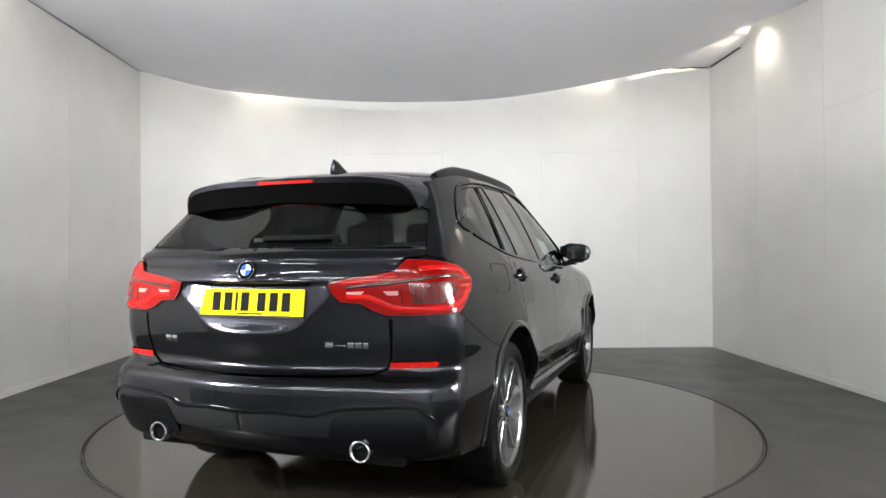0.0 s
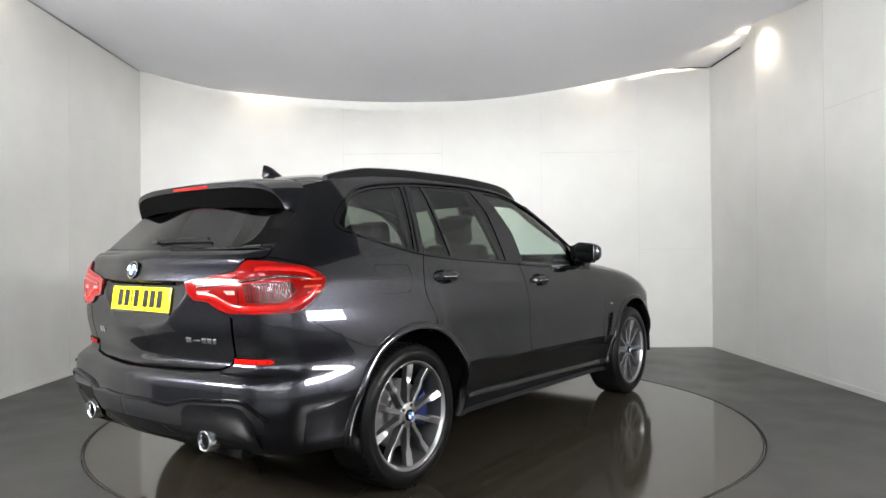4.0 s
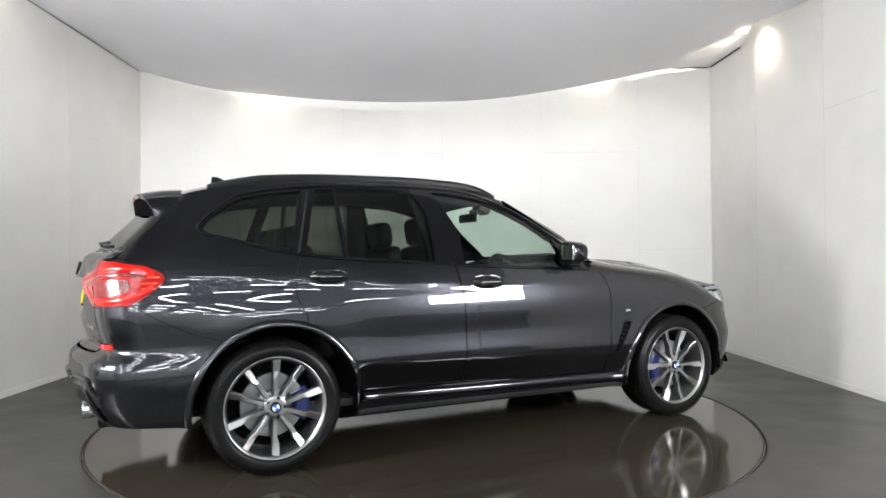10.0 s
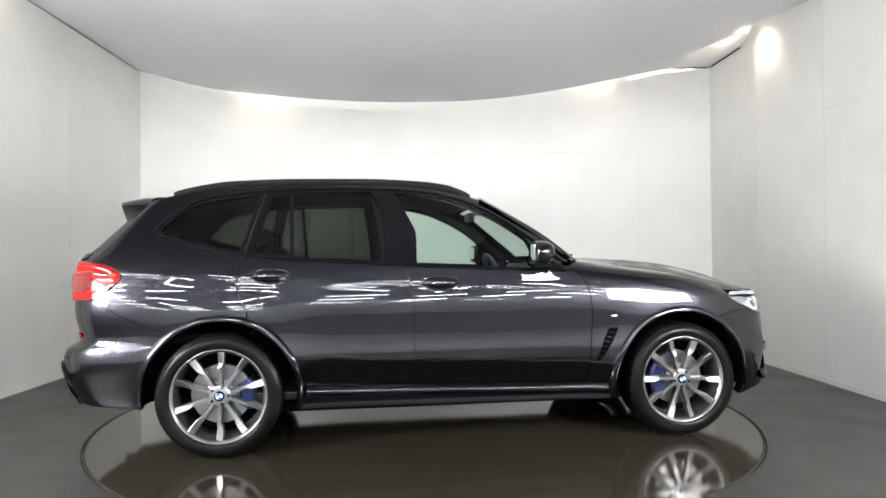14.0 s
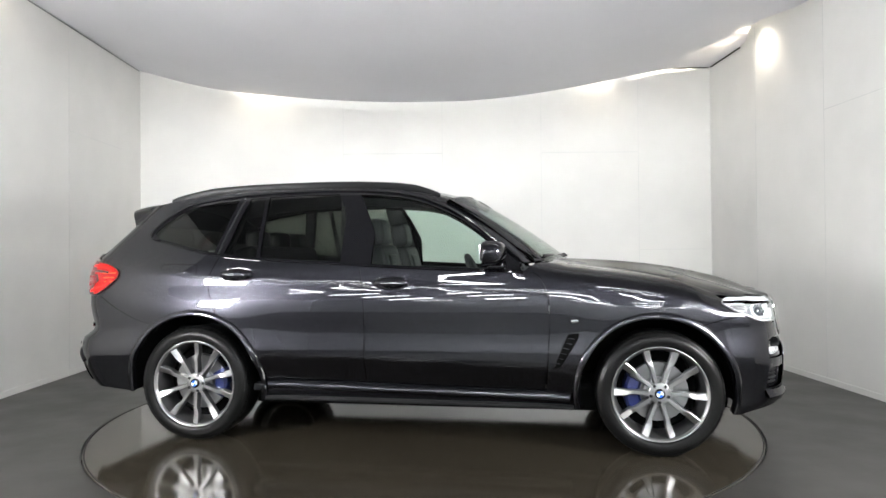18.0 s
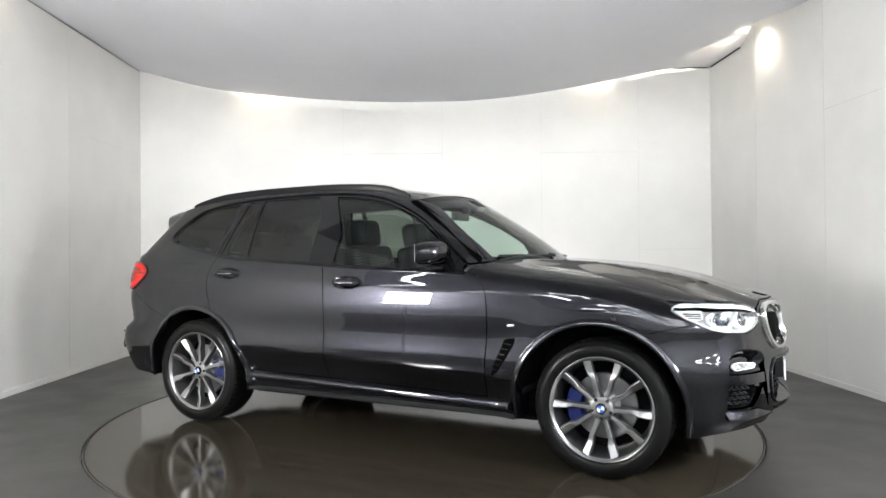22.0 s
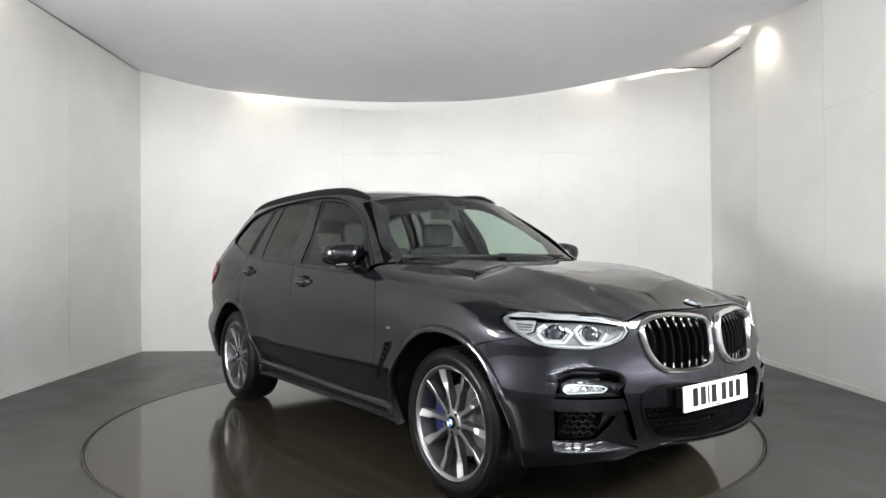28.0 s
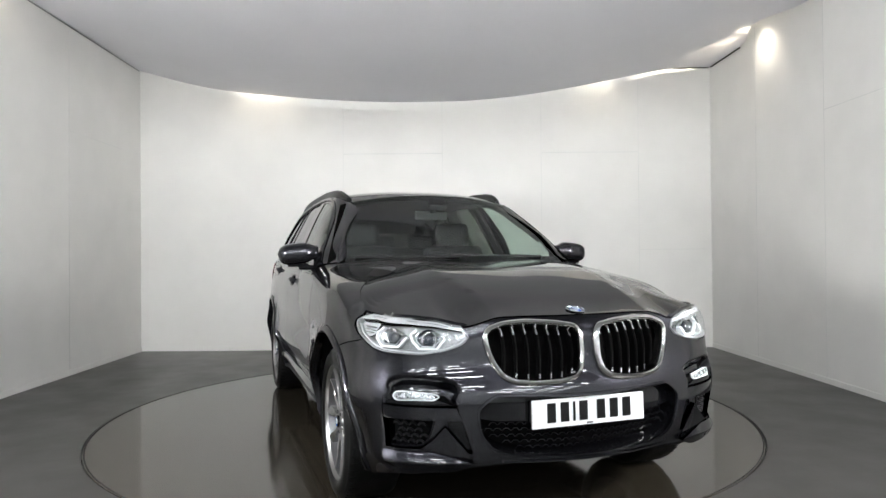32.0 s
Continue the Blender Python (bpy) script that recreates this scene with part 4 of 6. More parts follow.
low = nose_path(INTAKE)
panel("lower_intake", low, M["deep"], front_bumper, "black lower air intake", off=-0.115, lip=0, mirror_join=True, h=0.04)
upper = nose_path([(0.0, 0.590), (0.36, 0.596), (0.40, 0.592), (0.445, 0.566), (0.464, 0.542), (0.464, 0.503), (0.40, 0.492), (0.0, 0.488)])
panel("intake_panel", upper, M["gloss_black"], front_bumper, "gloss black panel behind the plate", off=-0.045, lip=0.01, mirror_join=True, h=0.03)
for s_ in both_sides():
    trim("intake_edge", nose_path(spline(INTAKE, 6)), 0.012, 0.008, M["paint"], front_bumper, side=s_)
    trim("intake_wall", nose_path(spline(INTAKE, 6)), 0.006, 0.001, M["gloss_black"], front_bumper, side=s_, sink=0.11)
    trim("lower_lip", nose_path([(y, 0.341) for y in np.linspace(0.004, 0.38, 14)]), 0.010, 0.010, M["paint"], front_bumper, side=s_)
    for r, z in enumerate((0.372, 0.398, 0.424, 0.450, 0.474)):
        for k in range(13):
            y = 0.018 + 0.036 * k + (0.018 if r % 2 else 0.0)
            if inside(INTAKE, np.array([(y - 0.016, z), (y + 0.024, z)])).all():
                trim("mesh_bar", nose_path([(y + 0.016, z), (y + 0.008, z + 0.011), (y - 0.008, z + 0.011), (y - 0.016, z)]), 0.006, 0.008, M["gloss_black"], front_bumper, side=s_, off=-0.062)
for side in both_sides():
    # kidney grille
    kp = nose_path(KID)
    fp, fn = line_on(inset_line(dense(kp, 0.010), 0.010), 0.0)
    sweep("grille_frame", fp, fn, [(-0.0145, -0.03), (-0.0145, 0.005), (-0.012, 0.012), (-0.003, 0.020), (0.005, 0.022), (0.0105, 0.016), (0.0120, 0.004), (0.0110, -0.03)], M["frame_chrome"], front_bumper, "wide chrome kidney grille frame", closed=True, side=side)
    # black sheet in place of the shaded depth behind the slats
    panel("grille_back", kp, M["deep"], front_bumper, "black sheet drawn as the shade behind the grille", off=-0.060, lip=0, side=side, h=0.05)
    KIN = inset_line(KID, 0.018)
    for k in range(7):
        y = 0.076 + 0.0475 * k
        zz = np.linspace(0.60, 0.93, 90)
        okz = zz[inside(KIN, np.c_[np.full(90, y), zz])]
        if len(okz) < 8:
            continue
        z0, z1 = okz[0] + 0.002, okz[-1] - 0.002
        zs = np.linspace(z0, z1, 20)
        t_ = (zs - z0) / (z1 - z0)
        p, n = line_on(nose_path(np.c_[y - 0.004 * np.sin(math.pi * t_), zs]))
        p = p + n * (-0.034 + 0.024 * np.sin(math.pi * t_))[:, None]
        slat = sweep("grille_slat", p, n, [(-0.004, -0.03), (-0.006, 0.003), (-0.002, 0.008), (0.002, 0.008), (0.006, 0.003), (0.004, -0.03)], M["deep"], front_bumper, side=side)
        for m_ in ((t_ >= 0.80, t_ <= 0.11) if k < 6 else (t_ >= 0.80,)):
            sweep("slat_tip", p[m_] + n[m_] * 0.009, n[m_], [(-0.0035, -0.006), (-0.003, 0.001), (0.003, 0.001), (0.0035, -0.006)], M["satin"], slat, "bright slat tip", side=side)
    # corner recess: hood, fog lamp, ledge, mesh and blade
    top_l = spline(TOP_EDGE, 5)
    hood_z = lambda u: np.interp(u, top_l[:, 0], top_l[:, 1])
    hood = np.vstack([[(2.036, 0.570)], top_l, [(2.362, 0.620), (2.346, 0.590), (2.349, 0.570)]])
    panel("fog_hood", hood, M["paint"], front_bumper, "hollowed body-coloured hood over the fog lamp", off=0.0, lip=0, side=side, h=0.012,
          dish=lambda u, z: -0.050 * step(0.0, 0.045, hood_z(u) - z) * step(2.036, 2.070, u) * step(2.372, 2.325, u))
    fog_line = rounded([(2.078, 0.603), (2.092, 0.621), (2.131, 0.625), (2.258, 0.613), (2.280, 0.603), (2.258, 0.588), (2.097, 0.586)], 0.008)
    fog = panel("fog_lamp", fog_line, M["satin"], front_bumper, "slim clear fog lamp", off=-0.030, lip=0.02, side=side, h=0.02)
    for k in range(7):
        u_ = 2.098 + 0.025 * k
        trim("fog_cell", [(u_ - 0.009, 0.598 + 0.003 * (k % 2)), (u_, 0.612), (u_ + 0.009, 0.598)], 0.010, 0.009, M["white_plastic" if k % 2 else "chrome"], fog, side=side, off=-0.030)
    trim("fog_rim", fog_line, 0.006, 0.012, M["white_plastic"], fog, side=side, off=-0.030, closed=True)
    panel("fog_cover", fog_line, M["clear"], fog, "clear cover", off=-0.016, lip=0, side=side, h=0.03)
    panel("fog_gap", [(2.262, 0.612), (2.300, 0.606), (2.346, 0.562), (2.300, 0.566), (2.262, 0.590)], M["deep"], front_bumper, "black gap beside the fog lamp", off=-0.026, lip=0.02, side=side, h=0.03)
    panel("fog_shelf", [(2.050, 0.584), (2.275, 0.586), (2.335, 0.567), (2.042, 0.571)], M["gloss_black"], front_bumper, "black shelf under the fog lamp", off=-0.014, lip=0.04, side=side, h=0.03)
    panel("fog_ledge", LEDGE, M["paint"], front_bumper, "dark ledge under the fog lamp", off=-0.004, lip=0.04, side=side, h=0.03)
    back_ = [(2.024, 0.392), (2.038, 0.512), (2.360, 0.506), (2.388, 0.380), (2.300, 0.380), (2.183, 0.385)]
    mesh_back = panel("side_intake", back_, M["deep"], front_bumper, "black honeycomb side intake", off=-0.060, lip=0, side=side, h=0.04)
    for r, z in enumerate((0.408, 0.432, 0.456, 0.480, 0.500)):
        for k in range(8):
            u_ = 2.036 + 0.040 * k + (0.020 if r % 2 else 0)
            if inside(MESH, np.array([(u_, z), (u_ + 0.032, z)])).all():
                trim("mesh_bar", [(u_, z), (u_ + 0.009, z + 0.009), (u_ + 0.023, z + 0.009), (u_ + 0.032, z)], 0.006, 0.010, M["black"], mesh_back, side=side, off=-0.038)
    trim("mesh_frame", spline([(2.252, 0.508), (2.226, 0.451), (2.185, 0.403), (2.12, 0.394), (2.030, 0.388)], 5), 0.012, 0.012, M["gloss_black"], mesh_back, side=side, off=-0.030, sink=0.03)
    panel("recess_wall", [(2.252, 0.507), (2.305, 0.505), (2.303, 0.472), (2.290, 0.480), (2.234, 0.430), (2.190, 0.402), (2.225, 0.450)], M["paint"], front_bumper, "slanted wall beside the mesh", off=-0.020, lip=0.02, side=side, h=0.03)
    panel("recess_gap", [(2.305, 0.506), (2.360, 0.505), (2.387, 0.385), (2.374, 0.378), (2.306, 0.464)], M["gloss_black"], front_bumper, "gloss black gap beside the blade", off=-0.026, lip=0.02, side=side, h=0.03)
    facet = rounded([(2.180, 0.397), (2.230, 0.430), (2.292, 0.486), (2.306, 0.462), (2.389, 0.349), (2.225, 0.386)], 0.004)
    panel("blade_facet", facet, M["paint"], front_bumper, "slanted upper facet of the corner blade", off=0.004, lip=0.03, side=side, h=0.02)
    blade_line = rounded([(2.010, 0.385), (2.225, 0.384), (2.390, 0.346), (2.385, 0.333), (2.322, 0.312), (2.277, 0.307), (2.06, 0.322), (2.028, 0.335)], 0.006)
    panel("bumper_blade", blade_line, M["paint"], front_bumper, "body-coloured corner blade", off=0.004, lip=0.03, side=side, h=0.011,
          dish=lambda u, z: 0.022 * np.clip((0.388 - z) / 0.040, 0, 1) - 0.012 * np.clip((0.346 - z) / 0.030, 0, 1))
    # headlight
    house = panel("headlight", lamp_line, M["lamp_silver"], car, "clear headlight with two hexagonal light rings", off=-0.050, lip=0, side=side, h=0.03)
    ring_out = inset_line(dense(lamp_line, 0.02), -0.028)
    tops = lamp_line[lamp_line[:, 1] > 0.862]
    tops = tops[np.argsort(tops[:, 0])]
    ring_out[:, 1] = np.minimum(ring_out[:, 1], np.where(ring_out[:, 0] < 1.835, 0.926, np.interp(ring_out[:, 0], tops[:, 0], tops[:, 1]) + 0.014))
    panel("lamp_surround", ring_out, M["paint"], car, "body panel edge round the headlight", off=-0.007, lip=0, side=side, h=0.03, holes=[lamp_line])
    trim("headlight_seal", inset_line(dense(lamp_line, 0.015), 0.003), 0.004, 0.003, M["lamp_silver"], house, side=side, closed=True, off=-0.003, sink=0.05)
    brow = np.vstack([side_path([(1.790, 0.896), (1.806, 0.9075), (1.85, 0.9155), (1.903, 0.9165)]), nose_path([(0.711, 0.9115), (0.611, 0.9000), (0.520, 0.8762), (0.512, 0.855), (0.62, 0.876), (0.718, 0.887)]), side_path([(1.965, 0.893), (1.90, 0.897), (1.83, 0.893)])])
    panel("brow", brow, M["milky_grey"], house, "bright silver brow strip", off=-0.003, lip=0.03, side=side, h=0.02)
    trim("brow_line", np.vstack([side_path([(1.84, 0.9035), (1.90, 0.9055), (1.965, 0.904)]), nose_path([(0.716, 0.899), (0.62, 0.887), (0.54, 0.868)])]), 0.003, 0.002, M["satin"], house, side=side, off=-0.003)
    low_edge = np.vstack([nose_path([(0.503, 0.830), (0.53, 0.807), (0.59, 0.786), (0.676, 0.772), (0.745, 0.776)]), side_path([(2.016, 0.782), (1.970, 0.795), (1.918, 0.820), (1.857, 0.847), (1.800, 0.880)])])
    trim("lower_strip", low_edge, 0.010, 0.022, M["milky_grey"], house, side=side, off=-0.034)
    for cu, wd, cz in ((2.072, 0.088, 0.832), (2.245, 0.074, 0.824)):
        hexa = [(cu - wd * 0.62, cz + 0.044), (cu - wd * 1.0, cz + 0.022), (cu - wd * 0.93, cz - 0.004), (cu - wd * 0.55, cz - 0.036), (cu + wd * 0.45, cz - 0.038), (cu + wd * 0.95, cz + 0.004)]
        trim("light_ring", dense(hexa, 0.01, False), 0.013, 0.024, M["white_plastic"], house, "milky white light ring", side=side, off=-0.040)
        trim("inner_ring", dense(np.array(hexa) * (0.72, 0.72) + (0.28 * cu, 0.28 * cz), 0.01, False), 0.006, 0.016, M["chrome"], house, side=side, off=-0.040)
        panel("lamp_hollow", np.array(hexa) * (0.8, 0.8) + (0.2 * cu, 0.2 * cz + 0.003), M["lamp_silver"], house, "grey hollow round the projector", off=-0.046, lip=0, side=side, h=0.03)
        p, n = line_on([(cu, cz)], -0.048)
        c, d = Vector(p[0]), Vector(n[0])
        for nm, prof_, m_ in (("reflector", [(0.044, 0.014), (0.038, 0.004), (0.027, 0.0)], "chrome"), ("projector_lens", [(0.028, 0.0), (0.026, 0.012), (0.018, 0.020), (0.001, 0.023)], "lens")):
            bm = lathe(prof_, 28, "z")
            bmesh.ops.transform(bm, matrix=Matrix.Translation(c) @ d.to_track_quat("Z", "Y").to_matrix().to_4x4(), verts=bm.verts)
            if side > 0:
                bmesh.ops.scale(bm, vec=(1, -1, 1), verts=bm.verts)
            part(nm, bm, M[m_], house, smooth=True)
        for q_ in range(3):
            trim("lamp_facet", [(cu + wd * (0.25 + 0.2 * q_), cz + 0.036 - 0.006 * q_), (cu + wd * (0.48 + 0.2 * q_), cz + 0.018 - 0.006 * q_)], 0.012, 0.012, M["chrome"], house, side=side, off=-0.048)
    corner_cell = rounded([(1.822, 0.894), (1.890, 0.897), (1.962, 0.894), (1.966, 0.845), (1.925, 0.832), (1.850, 0.866)], 0.008)
    panel("corner_cell", corner_cell, M["milky_grey"], house, "grey corner reflector", off=-0.024, lip=0.01, side=side, h=0.03)
    for k in range(3):
        trim("cell_rib", [(1.868 + 0.010 * k, 0.877 - 0.012 * k), (1.953, 0.874 - 0.012 * k)], 0.004, 0.006, M["alloy_dark"], house, side=side, off=-0.022)
    for k in range(4):
        trim("lamp_fin", [(2.325 + 0.016 * k, 0.858 - 0.004 * k), (2.335 + 0.016 * k, 0.820 + 0.002 * k)], 0.004, 0.016, M["chrome"], house, side=side, off=-0.045)
    cover = panel("headlight_cover", lamp_line, M["clear"], house, "clear plastic cover", off=0.002, lip=0, side=side, h=0.03)
    cover.visible_shadow = False


# bonnet
bonnet_mid = profile([(0.6, 1.160), (0.864, 1.146), (1.237, 1.128), (1.423, 1.112), (1.607, 1.085), (1.791, 1.045), (1.974, 0.986), (2.10, 0.936), (2.20, 0.905), (2.4, 0.87)], 0.03)
bonnet_low = lambda x: np.where(x < 1.742, crest(np.minimum(x, 1.742)), crest(1.742) - 0.27 * (np.asarray(x) - 1.742))
nose_edge = np.vstack([nose_path([(0.0, 0.914), (0.2, 0.914), (0.36, 0.911), (0.43, 0.894), (0.482, 0.879), (0.52, 0.875), (0.611, 0.8990), (0.711, 0.9095)]), side_path([(1.92, 0.9135), (1.742, 0.927)])])
EDGE = skin(nose_edge[:, 0], nose_edge[:, 1])
NOSE_W = float(-skin(ux(1.742, crest(1.742)), crest(1.742))[1]) + 0.001
edge_x = profile([(min(-p_[1], NOSE_W) if i < 9 else NOSE_W, p_[0]) for i, p_ in enumerate(EDGE)], 0.006)
edge_z = profile([(min(-p_[1], NOSE_W) if i < 9 else NOSE_W, p_[2]) for i, p_ in enumerate(EDGE)], 0.006)


def bonnet_at(x, j):
    k = np.abs(j)
    z = bonnet_mid(x) - (bonnet_mid(x) - bonnet_low(x)) * k ** 2.6
    # two soft ridges that draw together towards the grille
    fold = 0.66 - 0.22 * step(0.8, 2.2, x)
    ridge = np.exp(-np.sqrt((k - fold) ** 2 + 0.022 ** 2) / np.where(k > fold, 0.10, 0.17))
    z = z + 0.016 * (ridge - 0.25) * step(2.22, 1.80, x) * step(0.70, 1.0, x) - 0.004 * np.exp(-(k / 0.30) ** 2) * step(0.8, 1.2, x) * step(2.2, 1.9, x)
    xe = np.clip(x, 0.74, 1.742)
    wide = -skin(ux(xe, crest(xe)), crest(xe))[..., 1] + 0.001
    return np.stack([x, j * wide, z], -1)


def bonnet_fn(a, b):
    j = np.clip(2 * b - 1, -1, 1)
    x0 = 0.935 - 0.17 * j * j
    yy = np.abs(j) * NOSE_W
    x1, z1 = edge_x(yy), edge_z(yy)
    p = bonnet_at(x0 + (x1 - x0) * a, j)
    p[..., 2] += (z1 - bonnet_at(x1, j)[..., 2]) * np.clip(a, 0, 2) ** 4 * (np.abs(j) < 0.985)
    return p


bonnet = grid_patch("bonnet", bonnet_fn, 60, 61, M["paint"], car, "", lip=0.007)


def roundel(name, centre, out, r, parent):
    """A round badge: dark rim, blue and white quarters."""
    m = Matrix.Translation(centre) @ Vector(out).to_track_quat("Z", "Y").to_matrix().to_4x4()
    bm = lathe([(0.001, 0.002), (r * 0.98, 0.002), (r, 0.004), (r, -0.008)], 36, "z")
    bmesh.ops.transform(bm, matrix=m, verts=bm.verts)
    rim = part(name, bm, M["gloss_black"], parent, "round blue and white badge with a dark rim", smooth=False)
    ring = lathe([(r * 0.94, 0.002), (r * 0.97, 0.0055), (r, 0.004)], 36, "z")
    bmesh.ops.transform(ring, matrix=m, verts=ring.verts)
    part("badge_ring", ring, M["chrome"], rim, smooth=True)
    for q in range(4):
        bm = bmesh.new()
        pts = [(0, 0)] + [(0.62 * r * math.cos(math.pi / 2 * (q + i / 8)), 0.62 * r * math.sin(math.pi / 2 * (q + i / 8))) for i in range(9)]
        lo = [bm.verts.new((x, y, 0.001)) for x, y in pts]
        hi = [bm.verts.new((x, y, 0.0045)) for x, y in pts]
        bm.faces.new(hi)
        for i in range(len(pts)):
            bm.faces.new((lo[i], lo[(i + 1) % len(pts)], hi[(i + 1) % len(pts)], hi[i]))
        bmesh.ops.transform(bm, matrix=m, verts=bm.verts)
        part("badge_quarter", bm, M["badge_blue" if q % 2 else "badge_white"], rim)
    return rim


BADGE = bonnet_fn(np.array(0.955), np.array(0.5))
SLOPE = bonnet_fn(np.array(0.975), np.array(0.5)) - bonnet_fn(np.array(0.935), np.array(0.5))
roundel("badge", (float(BADGE[0]), 0, float(BADGE[2]) + 0.001), (float(-SLOPE[2]), 0, float(SLOPE[0])), 0.041, bonnet)


def number_plate(x, z, tilt, yellow, y=0.0):
    out = 1 if x > 0 else -1
    m = pose(x, y, z, 0, tilt, 0 if out > 0 else 180)
    bm = box(0, 0, 0, 0.008, 0.524, 0.114, 0.003)
    bmesh.ops.transform(bm, matrix=m, verts=bm.verts)
    pl = part("number_plate", bm, M["plate_yellow" if yellow else "plate_white"], car, ("yellow" if yellow else "white") + " number plate with black bars")
    gap, w = 0.011, 0.050
    y_at = -0.201
    for i_ in range(7):
        wide = 0.014 if i_ == 2 else w
        bm = box(0.0052, y_at + wide / 2, 0.002, 0.0016, wide * 0.80, 0.079, 0.0005, 1)
        y_at += wide + gap + (0.022 if i_ == 3 else 0.0)
        bmesh.ops.transform(bm, matrix=m, verts=bm.verts)
        part("plate_bar", bm, M["ink"], pl)
    bm = box(0.0052, 0, -0.049, 0.0012, 0.13 if yellow else 0.03, 0.006)
    bmesh.ops.transform(bm, matrix=m, verts=bm.verts)
    part("plate_bar", bm, M["ink"], pl)


number_plate(2.290, 0.527, -2, False, -0.014)
bm = box(2.263, -0.014, 0.527, 0.04, 0.50, 0.09, 0.008)
part("plate_holder", bm, M["black"], front_bumper)

# ---------- tail ----------
TL = clean(mixed(("s", spline([(-1.985, 1.030), (-1.976, 1.065), (-2.007, 1.095), (-2.068, 1.122)], 4)), ("t", [(0.758, 1.142), (0.684, 1.146), (0.662, 1.125), (0.645, 1.100), (0.56, 1.086), (0.424, 1.066), (0.372, 1.052), (0.386, 1.012), (0.421, 0.977), (0.508, 0.970), (0.562, 0.939), (0.614, 0.924), (0.79, 0.923)]),
                 ("s", spline([(-2.135, 0.927), (-2.079, 0.957), (-2.012, 1.008)], 4))))
rb = mixed(("s", rear_arch(AR_OUT + 0.002, 128, 187, 24)[::-1]), ("s", [(-1.80, 0.762), (-1.90, 0.802), (-2.0, 0.852), (-2.10, 0.912)]), ("t", [(0.755, 0.911), (0.632, 0.911), (0.622, 0.74), (0.60, 0.695), (0.55, 0.672), (0.40, 0.664), (0.0, 0.660), (0.0, 0.345), (0.30, 0.335), (0.45, 0.328), (0.62, 0.325)]), ("s", [(-2.05, 0.316), (-1.93, 0.308)]))
rb = np.vstack([mixed(("s", rear_arch(AR_OUT + 0.002, 187, 128, 24))), rb[24:]])
rear_bumper = panel("rear_bumper", rb, M["paint"], car, "body-coloured rear bumper with a dark diffuser", h=0.024, lip=0.02, mirror_join=True)


def gate_dish(u, z):
    p = skin(u, z)
    y = np.abs(p[..., 1])
    bowl = ((y / 0.41) ** 4 + (np.clip(1.06 - z, 0, 1) / 0.23) ** 4) ** 0.25
    well = step(1.0, 0.80, bowl) * step(1.058, 1.046, z)
    # the floor of the well is flat and leans back like the plate
    flat = -2.350 + 0.14 * (z - 0.97)
    nx = normal(u, z)[..., 0]
    return np.clip((flat - p[..., 0]) / np.minimum(nx, -0.3), -0.08, 0.0) * well + 0.010 * step(1.13, 1.165, z) * step(1.20, 1.185, z) * step(0.76, 0.70, y)


gate_line = mixed(("t", [(0.0, 0.668), (0.40, 0.672), (0.54, 0.680), (0.59, 0.702), (0.612, 0.742), (0.616, 0.912), (0.556, 0.931), (0.503, 0.962), (0.419, 0.969), (0.378, 1.008), (0.362, 1.052), (0.424, 1.073), (0.56, 1.094), (0.637, 1.108), (0.655, 1.143), (0.672, 1.154), (0.730, 1.158), (0.738, 1.168), (0.728, 1.203), (0.718, 1.216), (0.45, 1.205), (0.0, 1.200)]))
tailgate = panel("tailgate", gate_line, M["paint"], car, "", h=0.012, lip=0.016, mirror_join=True, dish=gate_dish)
for s_ in both_sides():
    trim("tailgate_gap", tail_path([(0.727, 1.205), (0.741, 1.165)]), 0.004, 0.001, M["deep"], tailgate, side=s_)
    trim("gate_crease", tail_path([(y, 1.178 - 0.006 * (y / 0.6) ** 2) for y in np.linspace(0.0, 0.71, 24)]), 0.012, 0.006, M["paint"], tailgate, side=s_, off=0.002)
roundel("badge", (-2.392, 0, 1.108), (-1, 0, 0.25), 0.041, tailgate)
number_plate(-2.358, 0.970, -8, True)
bm = box(-2.345, 0, 1.048, 0.03, 0.56, 0.016, 0.004)
part("gate_handle_strip", bm, M["void"], tailgate, "black handle strip above the plate")
bm = box(-2.364, 0, 0.908, 0.012, 0.53, 0.014, 0.003)
part("plate_holder", bm, M["black"], tailgate)
# model badges as plain bright bars
for y0, y1, z in ((0.505, 0.470, 0.795), (0.462, 0.430, 0.795)):
    trim("lettering_bar", tail_path([(y0, z), (y1, z)]), 0.032, 0.003, M["chrome"], tailgate, "bright lettering as bars", side=1)
for y0, y1 in ((0.345, 0.378), (0.386, 0.432), (0.440, 0.466), (0.472, 0.498), (0.506, 0.526)):
    trim("lettering_bar", tail_path([(y0, 0.795), (y1, 0.795)]), 0.026 if y0 != 0.386 else 0.008, 0.003, M["chrome"], tailgate, "bright lettering as bars", side=-1)

